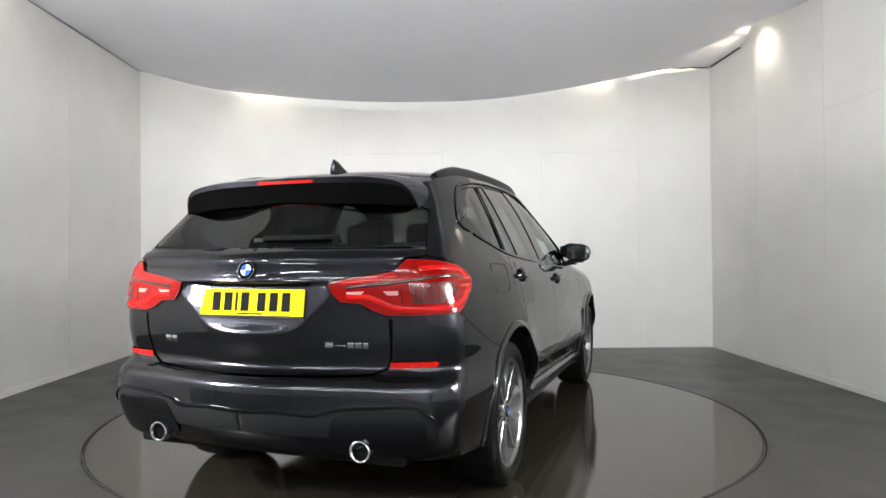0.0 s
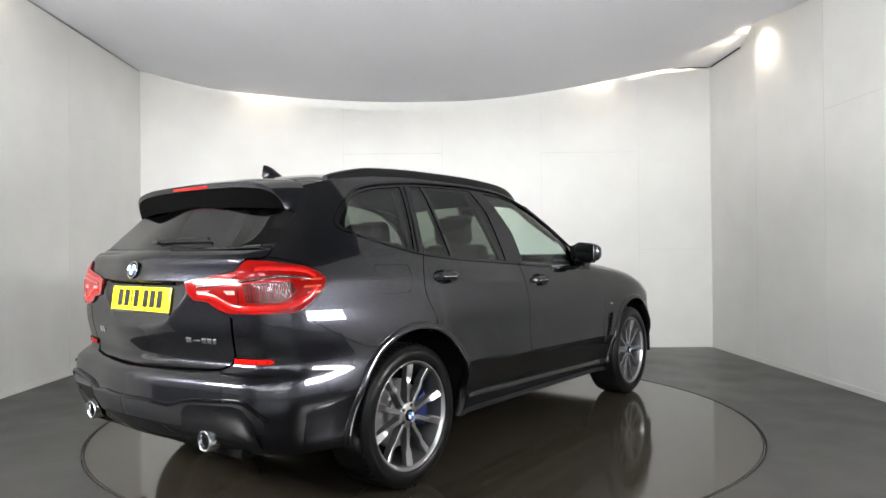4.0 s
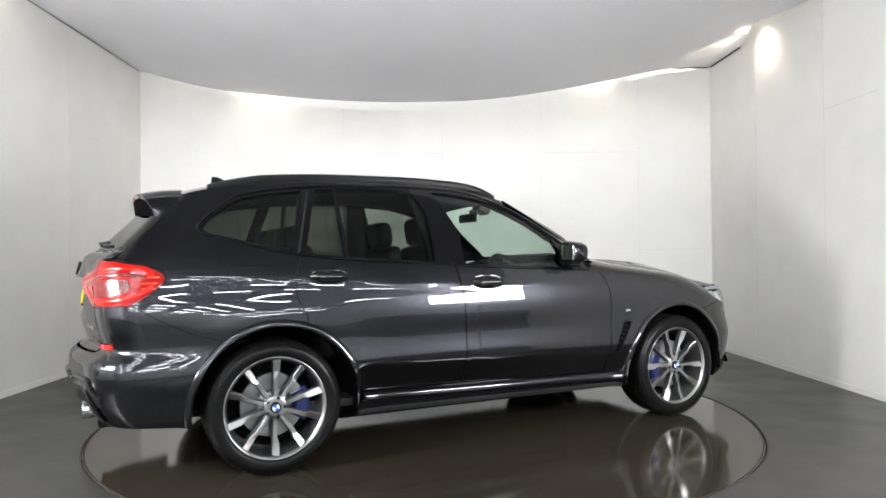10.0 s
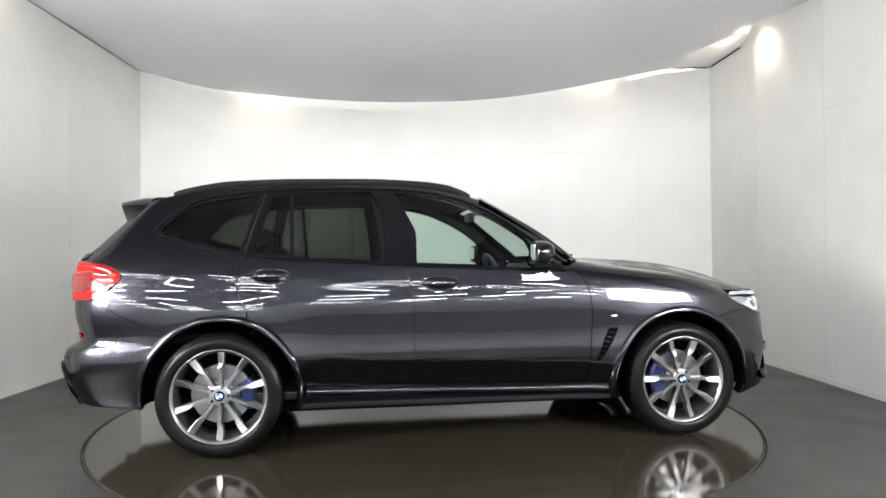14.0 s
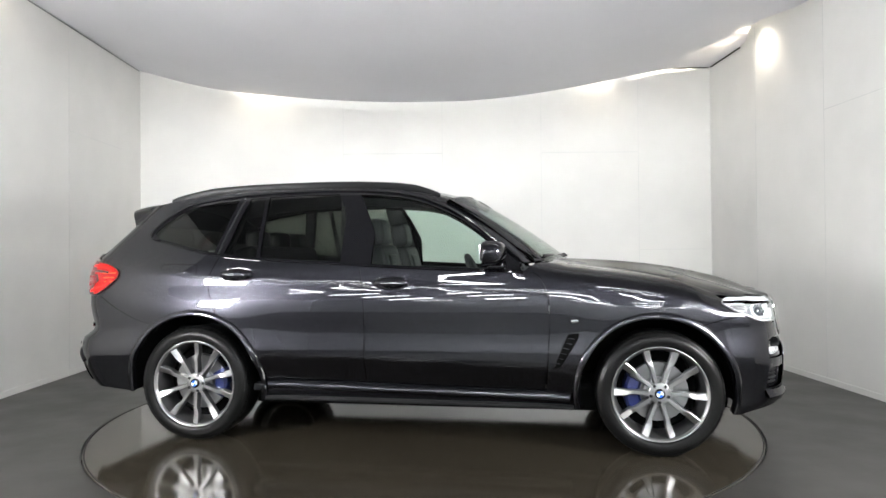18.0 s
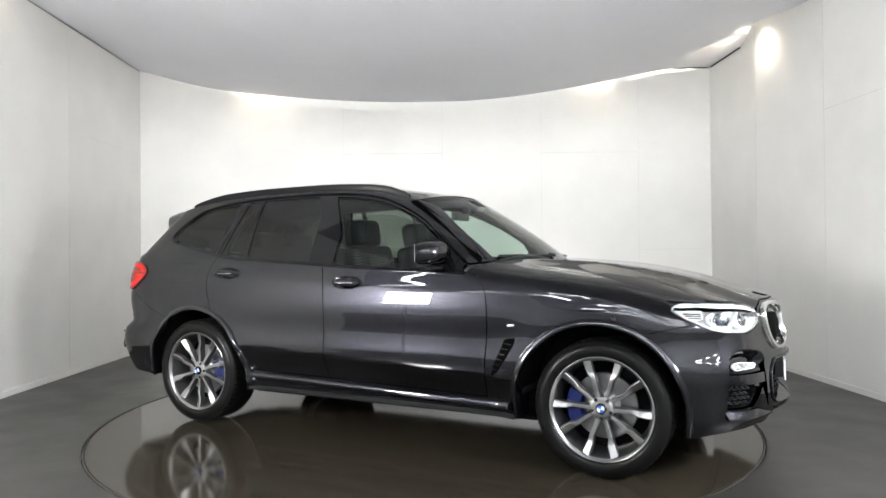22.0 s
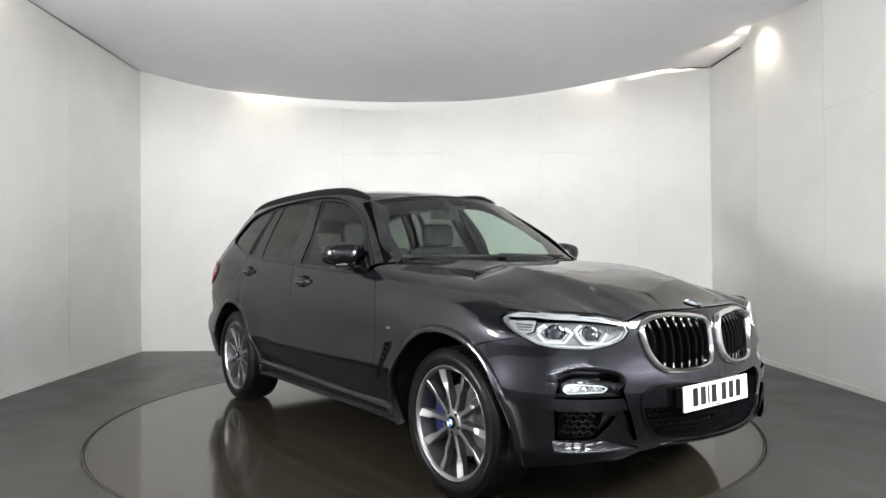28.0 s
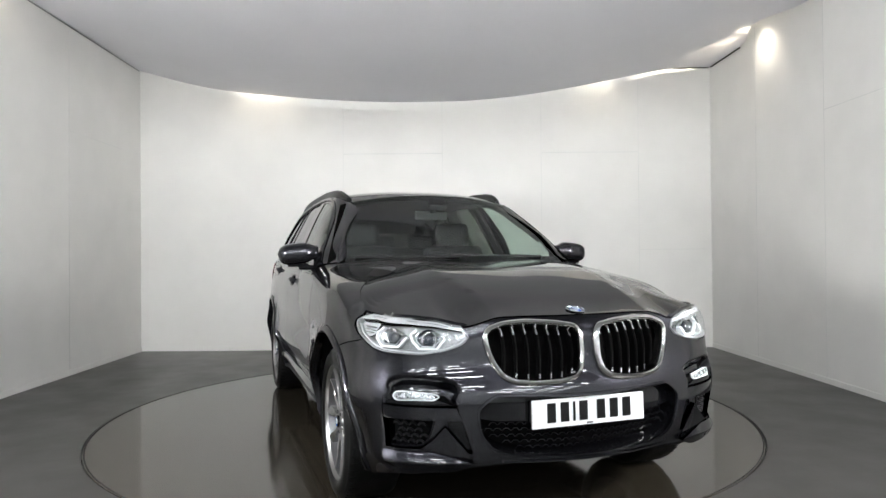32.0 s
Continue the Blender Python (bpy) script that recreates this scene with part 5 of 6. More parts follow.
for side in both_sides():
    ring_out = inset_line(dense(TL, 0.03), -0.022)
    lamp = panel("tail_lamp", TL, M["red"], car, "red wraparound tail lamp with bright L-shaped light guides", off=0.010, lip=0.03, side=side, h=0.02)
    panel("lamp_bed", ring_out, M["paint"], lamp, "body panel edge round the lamp", off=-0.004, lip=0, side=side, h=0.03, holes=[TL])
    trim("lamp_seal", dense(TL, 0.015), 0.005, 0.010, M["red_dark"], lamp, side=side, closed=True)
    trim("light_guide", spline([(-2.300, 1.108), (-2.214, 1.112), (-2.087, 1.102), (-2.031, 1.077)], 6), 0.020, 0.004, M["red_bright"], lamp, side=side, off=0.0095)
    trim("light_guide", spline([(-2.625, 1.002), (-2.54, 0.997), (-2.487, 0.978), (-2.424, 0.952), (-2.308, 0.946), (-2.221, 0.949), (-2.143, 0.964), (-2.075, 0.992), (-2.03, 1.03)], 6), 0.022, 0.004, M["red_bright"], lamp, side=side, off=0.0095)
    trim("light_guide", spline([(-2.64, 1.052), (-2.50, 1.066), (-2.40, 1.080)], 6), 0.008, 0.003, M["red_bright"], lamp, side=side, off=0.0095)
    trim("lamp_rib", spline([(-2.625, 1.034), (-2.386, 1.056), (-2.195, 1.078), (-2.06, 1.066)], 6), 0.014, 0.003, M["red_dark"], lamp, side=side, off=0.0095)
    core = panel("lamp_core", [(-2.350, 1.050), (-2.147, 1.054), (-2.132, 1.015), (-2.170, 0.985), (-2.230, 0.969), (-2.350, 0.972)], M["red_dark"], lamp, "dark ribbed lamp core", off=0.012, lip=0.004, side=side, h=0.03)
    for k in range(15):
        u_ = -2.338 + 0.0128 * k
        trim("core_rib", [(u_, 0.982 + 0.0016 * max(0, k - 8)), (u_ + 0.003, 1.046)], 0.0028, 0.002, M["red"], core, side=side, off=0.011)
    for z_ in (1.064, 1.034, 1.008):
        trim("indicator_bar", [(-2.105 + 0.4 * (1.064 - z_), z_), (-2.055, z_ + 0.001), (-2.000 - 0.3 * (1.064 - z_), z_ + 0.001)], 0.010, 0.003, M["orange"], lamp, "orange indicator bar", side=side, off=0.0095)
    panel("reversing_light", [(-2.626, 1.018), (-2.545, 1.021), (-2.562, 1.007), (-2.618, 1.005)], M["pink"], lamp, "pale reversing light", off=0.013, lip=0.005, side=side, h=0.02)
    panel("reversing_light", [(-2.464, 1.021), (-2.400, 1.022), (-2.400, 1.005), (-2.446, 1.005)], M["pink"], lamp, "pale reversing light", off=0.013, lip=0.005, side=side, h=0.02)
    trim("lamp_joint", [(-2.388, 1.090), (-2.386, 1.02), (-2.392, 0.926)], 0.004, 0.002, M["deep"], lamp, side=side, off=0.010)
    refl = mixed(("t", [(0.612, 0.728), (0.70, 0.730), (0.79, 0.733), (0.80, 0.720), (0.785, 0.708), (0.70, 0.704), (0.612, 0.700)]))
    strip = panel("reflector", refl, M["red_bright"], rear_bumper, "red rear reflector", off=0.008, lip=0.012, side=side, h=0.02)
    for a_ in (0.640, 0.685, 0.730, 0.775):
        trim("reflector_rib", tail_path([(a_, 0.704), (a_, 0.727)]), 0.003, 0.002, M["red"], strip, side=side, off=0.008)
    # diffuser corner, sensors and exhaust
    dif = mixed(("t", [(0.0, 0.522), (0.166, 0.526), (0.324, 0.514), (0.397, 0.536), (0.47, 0.546), (0.687, 0.560), (0.747, 0.554), (0.777, 0.529), (0.80, 0.482), (0.78, 0.34), (0.60, 0.334), (0.40, 0.338), (0.0, 0.352)]))
    panel("diffuser", dif, M["black"], rear_bumper, "dark plastic diffuser", off=0.006, lip=0.02, side=side, h=0.025,
          dish=lambda u, z: -0.012 * step(0.47, 0.38, z))
    trim("diffuser_edge", dense(mixed(("t", [(0.0, 0.524), (0.166, 0.529), (0.324, 0.517), (0.360, 0.526), (0.397, 0.539), (0.47, 0.549), (0.60, 0.557), (0.687, 0.563), (0.735, 0.560), (0.762, 0.548), (0.780, 0.529), (0.816, 0.484)])), 0.02, False), 0.016, 0.014, M["gloss_black"], rear_bumper, side=side)
    trim("diffuser_ridge", dense(tail_path([(0.0, 0.432), (0.12, 0.431), (0.235, 0.423), (0.295, 0.376), (0.375, 0.352)]), 0.02, False), 0.012, 0.012, M["gloss_black"], rear_bumper, side=side, off=-0.01)
    panel("diffuser_inset", tail_path(rounded([(0.43, 0.530), (0.68, 0.544), (0.735, 0.535), (0.77, 0.48), (0.76, 0.35), (0.44, 0.345), (0.37, 0.40), (0.40, 0.50)], 0.02)), M["paint"], rear_bumper, "body-coloured panel round the exhaust", off=0.008, lip=0.02, side=side, h=0.03)
    tip = lathe([(0.046, 0.07), (0.046, -0.03), (0.0445, -0.036), (0.039, -0.036), (0.035, -0.030), (0.034, 0.07)], 36, "x")
    bmesh.ops.translate(tip, vec=(-2.318, side * 0.510, 0.373), verts=tip.verts)
    tail = part("exhaust_tip", tip, M["chrome"], car, "round chrome exhaust tip", smooth=True)
    hole = lathe([(0.0345, 0.0), (0.0345, 0.004), (0.001, 0.004)], 24, "x")
    bmesh.ops.translate(hole, vec=(-2.338, side * 0.510, 0.373), verts=hole.verts)
    part("exhaust_hole", hole, M["deep"], tail)
    for yy, zz in ((0.64, 0.475), (0.80, 0.60)):
        p, n = line_on(tail_path([(yy, zz)]), 0.008)
        bm = lathe([(0.001, 0.003), (0.009, 0.003), (0.010, 0.0)], 16, "z")
        bmesh.ops.transform(bm, matrix=Matrix.Translation(Vector(p[0]) * 1) @ Vector(n[0]).to_track_quat("Z", "Y").to_matrix().to_4x4(), verts=bm.verts)
        if side > 0:
            bmesh.ops.scale(bm, vec=(1, -1, 1), verts=bm.verts)
        part("parking_sensor", bm, M["paint"], rear_bumper)

# rear window
PIL = [(-2.132, 1.226), (-2.060, 1.296), (-1.995, 1.360), (-1.955, 1.42)]
rg = np.vstack([tail_path([(0.0, 1.206), (0.45, 1.211), (0.635, 1.220)]), side_path(PIL), tail_path([(0.57, 1.475), (0.3, 1.50), (0.0, 1.505)])])
rear_glass = panel("rear_window", rg, M["rear_tint"], tailgate, "dark tinted rear window", off=-0.004, lip=0, mirror_join=True, h=0.04)
rear_glass.visible_shadow = False
frit = np.vstack([tail_path([(0.0, 1.405), (0.30, 1.403), (0.56, 1.393)]), tail_path([(0.555, 1.545), (0.3, 1.555), (0.0, 1.560)])])
panel("window_border", frit, M["void"], rear_glass, "black printed upper border", off=-0.012, lip=0, mirror_join=True, h=0.04)
# wiper on the rear window
base = part("rear_wiper", box(-2.262, 0.02, 1.238, 0.030, 0.055, 0.020, 0.008, 3), M["black"], tailgate, "black rear wiper", smooth=True)
trim("wiper_blade", tail_path([(y, 1.240 + 0.006 * y) for y in np.linspace(0.01, 0.36, 14)]), 0.010, 0.012, M["black"], base, off=0.008)

# roof, spoiler, rails, fin
def edge_y(x):
    return -skin(ux(x, roof_edge(x)), roof_edge(x))[..., 1]


def roof_fn(a, b):
    j = 2 * b - 1
    xr = -1.885 + 0.02 * (1 - j * j)
    xf_ = 0.275 - 0.105 * j * j
    x = xr + (xf_ - xr) * a
    xe = np.clip(x, -2.0, 0.172)
    ye = np.where(x < 0.172, edge_y(xe), edge_y(0.172))
    front = np.clip((x + 0.25) / 0.5, 0, 1.2)
    z = roof_edge(xe) - 0.002 + (0.048 + 0.012 * front) * (1 - np.abs(j) ** 2.4) - 0.12 * np.clip(x - 0.172, 0, 1) * 0.9
    return np.stack([x, j * ye, z], -1)


roof = grid_patch("roof", roof_fn, 70, 41, M["paint"], car, "", lip=0.02)

k = np.linspace(-1, 1, 61)
K = np.abs(k)
sgn = np.sign(k)
rear_edge = np.c_[profile([(0, -2.100), (0.5, -2.092), (0.8, -2.066), (0.9, -2.040), (1.0, -2.000)], 0.02)(K), sgn * profile([(0, 0.0), (0.5, 0.32), (0.8, 0.545), (0.9, 0.608), (1.0, 0.640)], 0.02)(K),
                  profile([(0, 1.530), (0.5, 1.525), (0.8, 1.500), (0.9, 1.460), (1.0, 1.372)], 0.02)(K)]
fore_edge = np.c_[profile([(0, -1.862), (0.5, -1.866), (0.8, -1.870), (0.92, -1.908), (1.0, -1.975)], 0.02)(K), sgn * profile([(0, 0.0), (0.5, 0.335), (0.8, 0.570), (0.92, 0.655), (1.0, 0.668)], 0.02)(K),
                  profile([(0, 1.562), (0.5, 1.556), (0.8, 1.528), (0.92, 1.445), (1.0, 1.368)], 0.02)(K)]
under_edge = np.c_[profile([(0, -2.085), (0.5, -2.070), (0.8, -2.035), (0.9, -2.012), (1.0, -1.992)], 0.02)(K), sgn * profile([(0, 0.0), (0.5, 0.31), (0.8, 0.525), (0.9, 0.59), (1.0, 0.632)], 0.02)(K),
                   profile([(0, 1.408), (0.5, 1.404), (0.8, 1.392), (0.9, 1.382), (1.0, 1.366)], 0.02)(K)]


def loft(name, curves, material, parent, label="", bulge=None):
    n = len(curves[0])
    verts = np.concatenate(curves)
    faces = [(c * n + i, c * n + i + 1, (c + 1) * n + i + 1, (c + 1) * n + i) for c in range(len(curves) - 1) for i in range(n - 1)]
    bm = bmesh.new()
    vs = [bm.verts.new(q) for q in verts]
    for f_ in faces:
        bm.faces.new([vs[i] for i in f_])
    bmesh.ops.remove_doubles(bm, verts=bm.verts, dist=1e-4)
    ob = part(name, bm, material, parent, label, smooth=True)
    ob.data.set_sharp_from_angle(angle=radians(50))
    return ob


mids = [fore_edge * (1 - t) + rear_edge * t + np.c_[0 * K, 0 * K, 0.010 * math.sin(math.pi * t) * (1 - K ** 4)] for t in np.linspace(0, 1, 7)]
drop = rear_edge + np.c_[0 * K + 0.006, 0 * K, -0.026 * (1 - 0.7 * K ** 6)]
spoiler = loft("roof_spoiler", [c[4:57] for c in mids + [drop]], M["paint"], tailgate, "body-coloured roof spoiler")
for cut in (slice(0, 5), slice(56, 61)):
    loft("spoiler_side", [c[cut] for c in mids + [drop]], M["paint"], spoiler, "body-coloured spoiler end")
loft("spoiler_underside", [drop, under_edge], M["void"], spoiler, "black underside")
part("brake_light", box(-2.089, 0, 1.512, 0.02, 0.30, 0.014, 0.004), M["red_bright"], spoiler, "red high brake light")

for side in both_sides():
    xs = np.linspace(-1.74, 0.115, 60)
    t = (xs + 1.74) / 1.855
    rise = 0.026 * np.clip(np.minimum(t / 0.16, (1 - t) / 0.08), 0, 1) ** 0.7
    y = -(edge_y(xs) - 0.022)
    z = roof_edge(xs) + 0.012 + rise
    nn = np.repeat([(0, -0.25, 0.97)], 60, 0)
    sweep("roof_rail", np.c_[xs, y, z], nn, [(-0.018, -0.034), (-0.020, -0.004), (-0.012, 0.009), (0.006, 0.010), (0.017, 0.0), (0.016, -0.034)], M["rail"], car, "black roof rail", side=side)

fin = bmesh.new()
sec = [(0.0, 0.036, 1.612), (0.012, 0.034, 1.625), (0.030, 0.026, 1.645), (0.045, 0.012, 1.668), (0.055, 0.002, 1.680)]
rows_ = []
for i, (lean, w_, z_) in enumerate(sec):
    L_ = 0.20 - 0.17 * (i / 4) ** 0.8
    x1_ = -1.45 - 0.11 * (i / 4) ** 0.7 - 0.012 * i
    rows_.append([fin.verts.new((x1_ - L_ * (0.5 - 0.5 * math.cos(a)), w_ * math.sin(a), z_)) for a in np.linspace(0, 2 * math.pi, 20, endpoint=False)])
for p_, q_ in zip(rows_, rows_[1:]):
    for i in range(20):
        fin.faces.new((p_[i], p_[(i + 1) % 20], q_[(i + 1) % 20], q_[i]))
fin.faces.new(rows_[-1])
part("roof_antenna", fin, M["paint"], car, "shark-fin roof antenna", smooth=True)

# windscreen, cowl, wipers


def screen_fn(a, b, grow=0.0, off=0.0):
    j = (2 * b - 1) * (1 + grow)
    lo = np.stack([0.965 - 0.21 * j * j, 0.800 * j, 1.122 - 0.010 * j * j], -1)
    hi = np.stack([0.262 - 0.090 * j * j, 0.612 * j, 1.582 - 0.060 * np.abs(j) ** 2.4], -1)
    p = lo + (hi - lo) * a[..., None]
    p[..., 0] += 0.014 * np.sin(math.pi * a) + off * 0.55
    p[..., 2] += 0.012 * np.sin(math.pi * a) + off * 0.83
    return p


ws = grid_patch("windscreen", lambda a, b: screen_fn(a, b, -0.03), 24, 31, M["screen"], car, "green tinted windscreen", lip=0)
ws.visible_shadow = False
for nm, f_ in (("screen_border_top", lambda a, b: screen_fn(0.93 + 0.07 * a, b, 0.0, -0.006)), ("screen_border_low", lambda a, b: screen_fn(0.0 + 0.09 * a, b, 0.0, -0.006)),
               ("screen_border_side", lambda a, b: screen_fn(a, -0.015 + 0.050 * b, 0.0, -0.004)), ("screen_border_side", lambda a, b: screen_fn(a, 0.965 + 0.050 * b, 0.0, -0.004))):
    grid_patch(nm, f_, 20, 20, M["void"], ws, lip=0.004)
part("camera_housing", box(0.34, 0, 1.515, 0.10, 0.13, 0.05, 0.015, turn=pose(0, 0, 0, 0, 30, 0)), M["black"], ws)
for side in both_sides():
    # pillar that joins the flank to the windscreen
    a_ = np.linspace(0, 1, 24)
    xs = np.linspace(0.775, 0.172, 24)
    fl = skin(ux(xs, roof_edge(xs)), roof_edge(xs))
    rim_ = screen_fn(a_, np.full(24, 0.020)) + np.array((0.002, 0, 0.003))
    mid = fl + (rim_ - fl) * 0.45 + np.array((0.004, -0.003, 0.004))
    cs = [q * (1, -1 if side > 0 else 1, 1) for q in (fl, mid, rim_)]
    loft("windscreen_pillar", cs, M["paint"], car, "body-coloured windscreen pillar")


def cowl_fn(a, b):
    j = 2 * b - 1
    lo = np.stack([0.94 - 0.17 * j * j + 0.10, 0.79 * j, 1.105 - 0.012 * j * j], -1)
    hi = np.stack([0.975 - 0.21 * j * j, 0.765 * j, 1.126 - 0.006 * j * j], -1)
    return lo + (hi - lo) * a[..., None]


grid_patch("cowl", cowl_fn, 6, 30, M["black"], car, "black plastic cowl below the windscreen")
for y0, y1 in ((0.50, -0.10), (-0.05, -0.62)):
    q0, q1 = screen_fn(np.array([0.055, 0.075]), np.array([0.5 + y0 / 1.47, 0.5 + y1 / 1.47]))
    pts = np.linspace(q0, q1, 12) + (0.004, 0, 0.006)
    sweep("front_wiper", pts, np.repeat([(0.5, 0, 0.86)], 12, 0), bar(0.014, 0.012), M["black"], car, "black windscreen wiper")

# door mirrors
for side in both_sides():
    n_, m_ = 18, 26
    verts, faces = [], []
    for i in range(n_ + 1):
        t = i / n_
        y = -0.838 - 0.238 * t
        s_ = (1 - abs(2 * t - 1) ** 4) ** 0.5 if 0 < t < 1 else 0.02
        s_ = max(0.02, s_) if t > 0.5 else 0.62 + 0.38 * float(step(0.0, 0.35, t))
        zc = 1.182 + 0.004 * (1 - t)
        for q in range(m_):
            a = 2 * math.pi * q / m_
            ca, sa = math.cos(a), math.sin(a)
            xr_ = 0.092 * abs(ca) ** 0.75 if ca > 0 else -0.040 * abs(ca) ** 0.35
            zr_ = (0.070 - 0.016 * t * t if sa > 0 else 0.078 - 0.022 * (1 - t)) * np.sign(sa) * abs(sa) ** 0.72
            verts.append((0.452 + 0.03 * (1 - t) + xr_ * s_, y, zc + zr_ * s_))
    for i in range(n_):
        for q in range(m_):
            faces.append((i * m_ + q, i * m_ + (q + 1) % m_, (i + 1) * m_ + (q + 1) % m_, (i + 1) * m_ + q))
    faces += [tuple(range(m_)), tuple(n_ * m_ + q for q in range(m_))]
    V = np.array(verts) * (1, 1 if side < 0 else -1, 1)
    bm = bmesh.new()
    vs = [bm.verts.new(q) for q in V]
    for f_ in faces:
        bm.faces.new([vs[i] for i in f_])
    mirror = part("door_mirror", bm, M["paint"], car, "body-coloured door mirror", smooth=True)
    part("mirror_foot", box(0.50, side * 0.895, 1.098, 0.10, 0.13, 0.030, 0.012), M["gloss_black"], mirror, "black mirror foot")
    part("mirror_base", box(0.462, side * 0.955, 1.112, 0.085, 0.13, 0.022, 0.010), M["gloss_black"], mirror, "black lower half of the mirror")
    part("mirror_glass", box(0.426, side * 0.968, 1.180, 0.004, 0.150, 0.098, 0.001, turn=pose(0, 0, 0, 0, 0, 7 * side)), M["chrome"], mirror, "mirror glass")
    part("mirror_indicator", box(0.512, side * 0.99, 1.132, 0.010, 0.11, 0.004, 0.001), M["satin"], mirror)
    sail = side_path([(0.47, 1.085), (0.655, 1.072), (0.60, 1.145), (0.475, 1.245)])
    panel("mirror_sail", sail, M["gloss_black"], mirror, "black triangle at the mirror foot", off=-0.001, lip=0.006, side=side, h=0.04)


# ---------- wheels ----------
def spoke_mesh(lean):
    """One spoke in the wheel's plane, from hub to rim, kinked and flaring outwards; the outer face looks to -y.
    The flanks take the second, darker material."""
    bm = bmesh.new()
    rs = np.linspace(0.026, 0.258, 18)
    rows_ = []
    for r in rs:
        t = (r - 0.026) / 0.232
        kink = float(step(0.54, 0.72, t))
        w = 0.0105 + 0.0010 * t + 0.0050 * kink + 0.0030 * float(step(0.62, 1.0, t))
        mid = lean * (0.003 * math.sin(math.pi * min(1.0, t * 1.5)) + 0.009 * kink)
        face = -0.034 - 0.014 * t + 0.007 * math.sin(math.pi * t)
        deep_ = face + 0.046 - 0.010 * t
        tilt_ = 0.010 * kink * lean
        rows_.append([bm.verts.new(p) for p in ((mid - w - 0.004, deep_, r), (mid - w, face + 0.003 + max(0.0, tilt_), r), (mid - w * 0.72, face + max(0.0, tilt_), r),
                                                (mid + w * 0.72, face + max(0.0, -tilt_), r), (mid + w, face + 0.003 + max(0.0, -tilt_), r), (mid + w + 0.004, deep_, r))])
    for p, q in zip(rows_, rows_[1:]):
        for i in range(5):
            f = bm.faces.new((p[i], p[i + 1], q[i + 1], q[i]))
            f.material_index = 1 if i in (0, 4) else 0
        bm.faces.new((p[5], p[0], q[0], q[5])).material_index = 1
    return bm


def turned(bm, deg):
    bmesh.ops.rotate(bm, cent=(0, 0, 0), matrix=Euler((0, radians(deg), 0)).to_matrix(), verts=bm.verts)
    return bm


def shared(ob, name, m, parent):
    o = new(name, ob.data)
    o.parent, o.matrix_basis = parent, m
    return o


def make_wheel(phase, caliper_deg):
    """A wheel about the y axis, its outer face to -y; the tyre is 0.25 m wide."""
    barrel = lathe([(0.256, -0.044), (0.250, -0.020), (0.240, 0.02), (0.235, 0.15), (0.262, 0.185)], 72)
    wheel = part("wheel", barrel, M["alloy_dark"], None, "twenty-inch alloy wheel with five double spokes", smooth=True)
    part("rim_lip", lathe([(0.272, -0.050), (0.2745, -0.057), (0.2715, -0.060), (0.266, -0.058), (0.261, -0.051), (0.256, -0.044)], 72), M["alloy"], wheel, "thin machined rim edge", smooth=True)
    tyre = lathe([(0.262, 0.19), (0.290, 0.197), (0.330, 0.195), (0.350, 0.182), (0.3600, 0.16), (0.3615, 0.11), (0.3615, 0.02), (0.3600, -0.030), (0.351, -0.052), (0.345, -0.056), (0.337, -0.060), (0.333, -0.066), (0.310, -0.071), (0.288, -0.069), (0.276, -0.062), (0.270, -0.050)], 96)
    tyre_ob = part("tyre", tyre, M["rubber"], wheel, "black tyre", smooth=True)
    groove = lathe([(0.3618, 0.035), (0.3570, 0.036), (0.3570, 0.044), (0.3618, 0.045)], 64)
    for off in (0.05, -0.05, 0.10):
        g2 = lathe([(0.3618, 0.035 + off), (0.3570, 0.036 + off), (0.3570, 0.044 + off), (0.3618, 0.045 + off)], 48)
        me = bpy.data.meshes.new("tmp")
        g2.to_mesh(me)
        g2.free()
        groove.from_mesh(me)
        bpy.data.meshes.remove(me)
    part("tread_groove", groove, M["deep"], tyre_ob)
    sipe = part("tread_sipe", box(0, -0.030, 0.3540, 0.005, 0.030, 0.0135, 0.001, 1, turn=None), M["deep"], tyre_ob)
    for i in range(1, 60):
        shared(sipe, "tread_sipe", pose(0, 0, 0, 0, 6 * i, 0), tyre_ob)
    spokes = [part("spoke", spoke_mesh(l), M["alloy"], wheel, "machined grey spoke with dark flanks") for l in (1, -1)]
    for o in spokes:
        o.data.materials.append(M["alloy_dark"])
    for i in range(5):
        for o, l in zip(spokes, (1, -1)):
            a = phase + 72 * i + l * 17.0
            if i == 0:
                o.matrix_basis = pose(0, 0, 0, 0, a, 0)
            else:
                shared(o, "spoke", pose(0, 0, 0, 0, a, 0), wheel)["label"] = "machined grey spoke with dark flanks"
    hub = part("hub", lathe([(0.001, -0.037), (0.046, -0.0365), (0.060, -0.034), (0.064, -0.029), (0.066, 0.0), (0.045, 0.02)], 40), M["alloy"], wheel, "grey hub", smooth=True)
    cap = part("centre_cap", lathe([(0.001, -0.050), (0.026, -0.049), (0.029, -0.044), (0.029, -0.03)], 32), M["gloss_black"], wheel, "blue and white centre cap", smooth=True)
    for q in range(4):
        bm = bmesh.new()
        pts = [(0, 0)] + [(0.020 * math.cos(math.pi / 2 * (q + i / 6)), 0.020 * math.sin(math.pi / 2 * (q + i / 6))) for i in range(7)]
        hi = [bm.verts.new((x, -0.0525, z)) for x, z in pts]
        lo = [bm.verts.new((x, -0.0490, z)) for x, z in pts]
        bm.faces.new(hi)
        for i in range(len(pts)):
            bm.faces.new((lo[i], lo[(i + 1) % len(pts)], hi[(i + 1) % len(pts)], hi[i]))
        part("badge_quarter", turned(bm, 20), M["badge_blue" if q % 2 else "badge_white"], cap)
    b0 = None
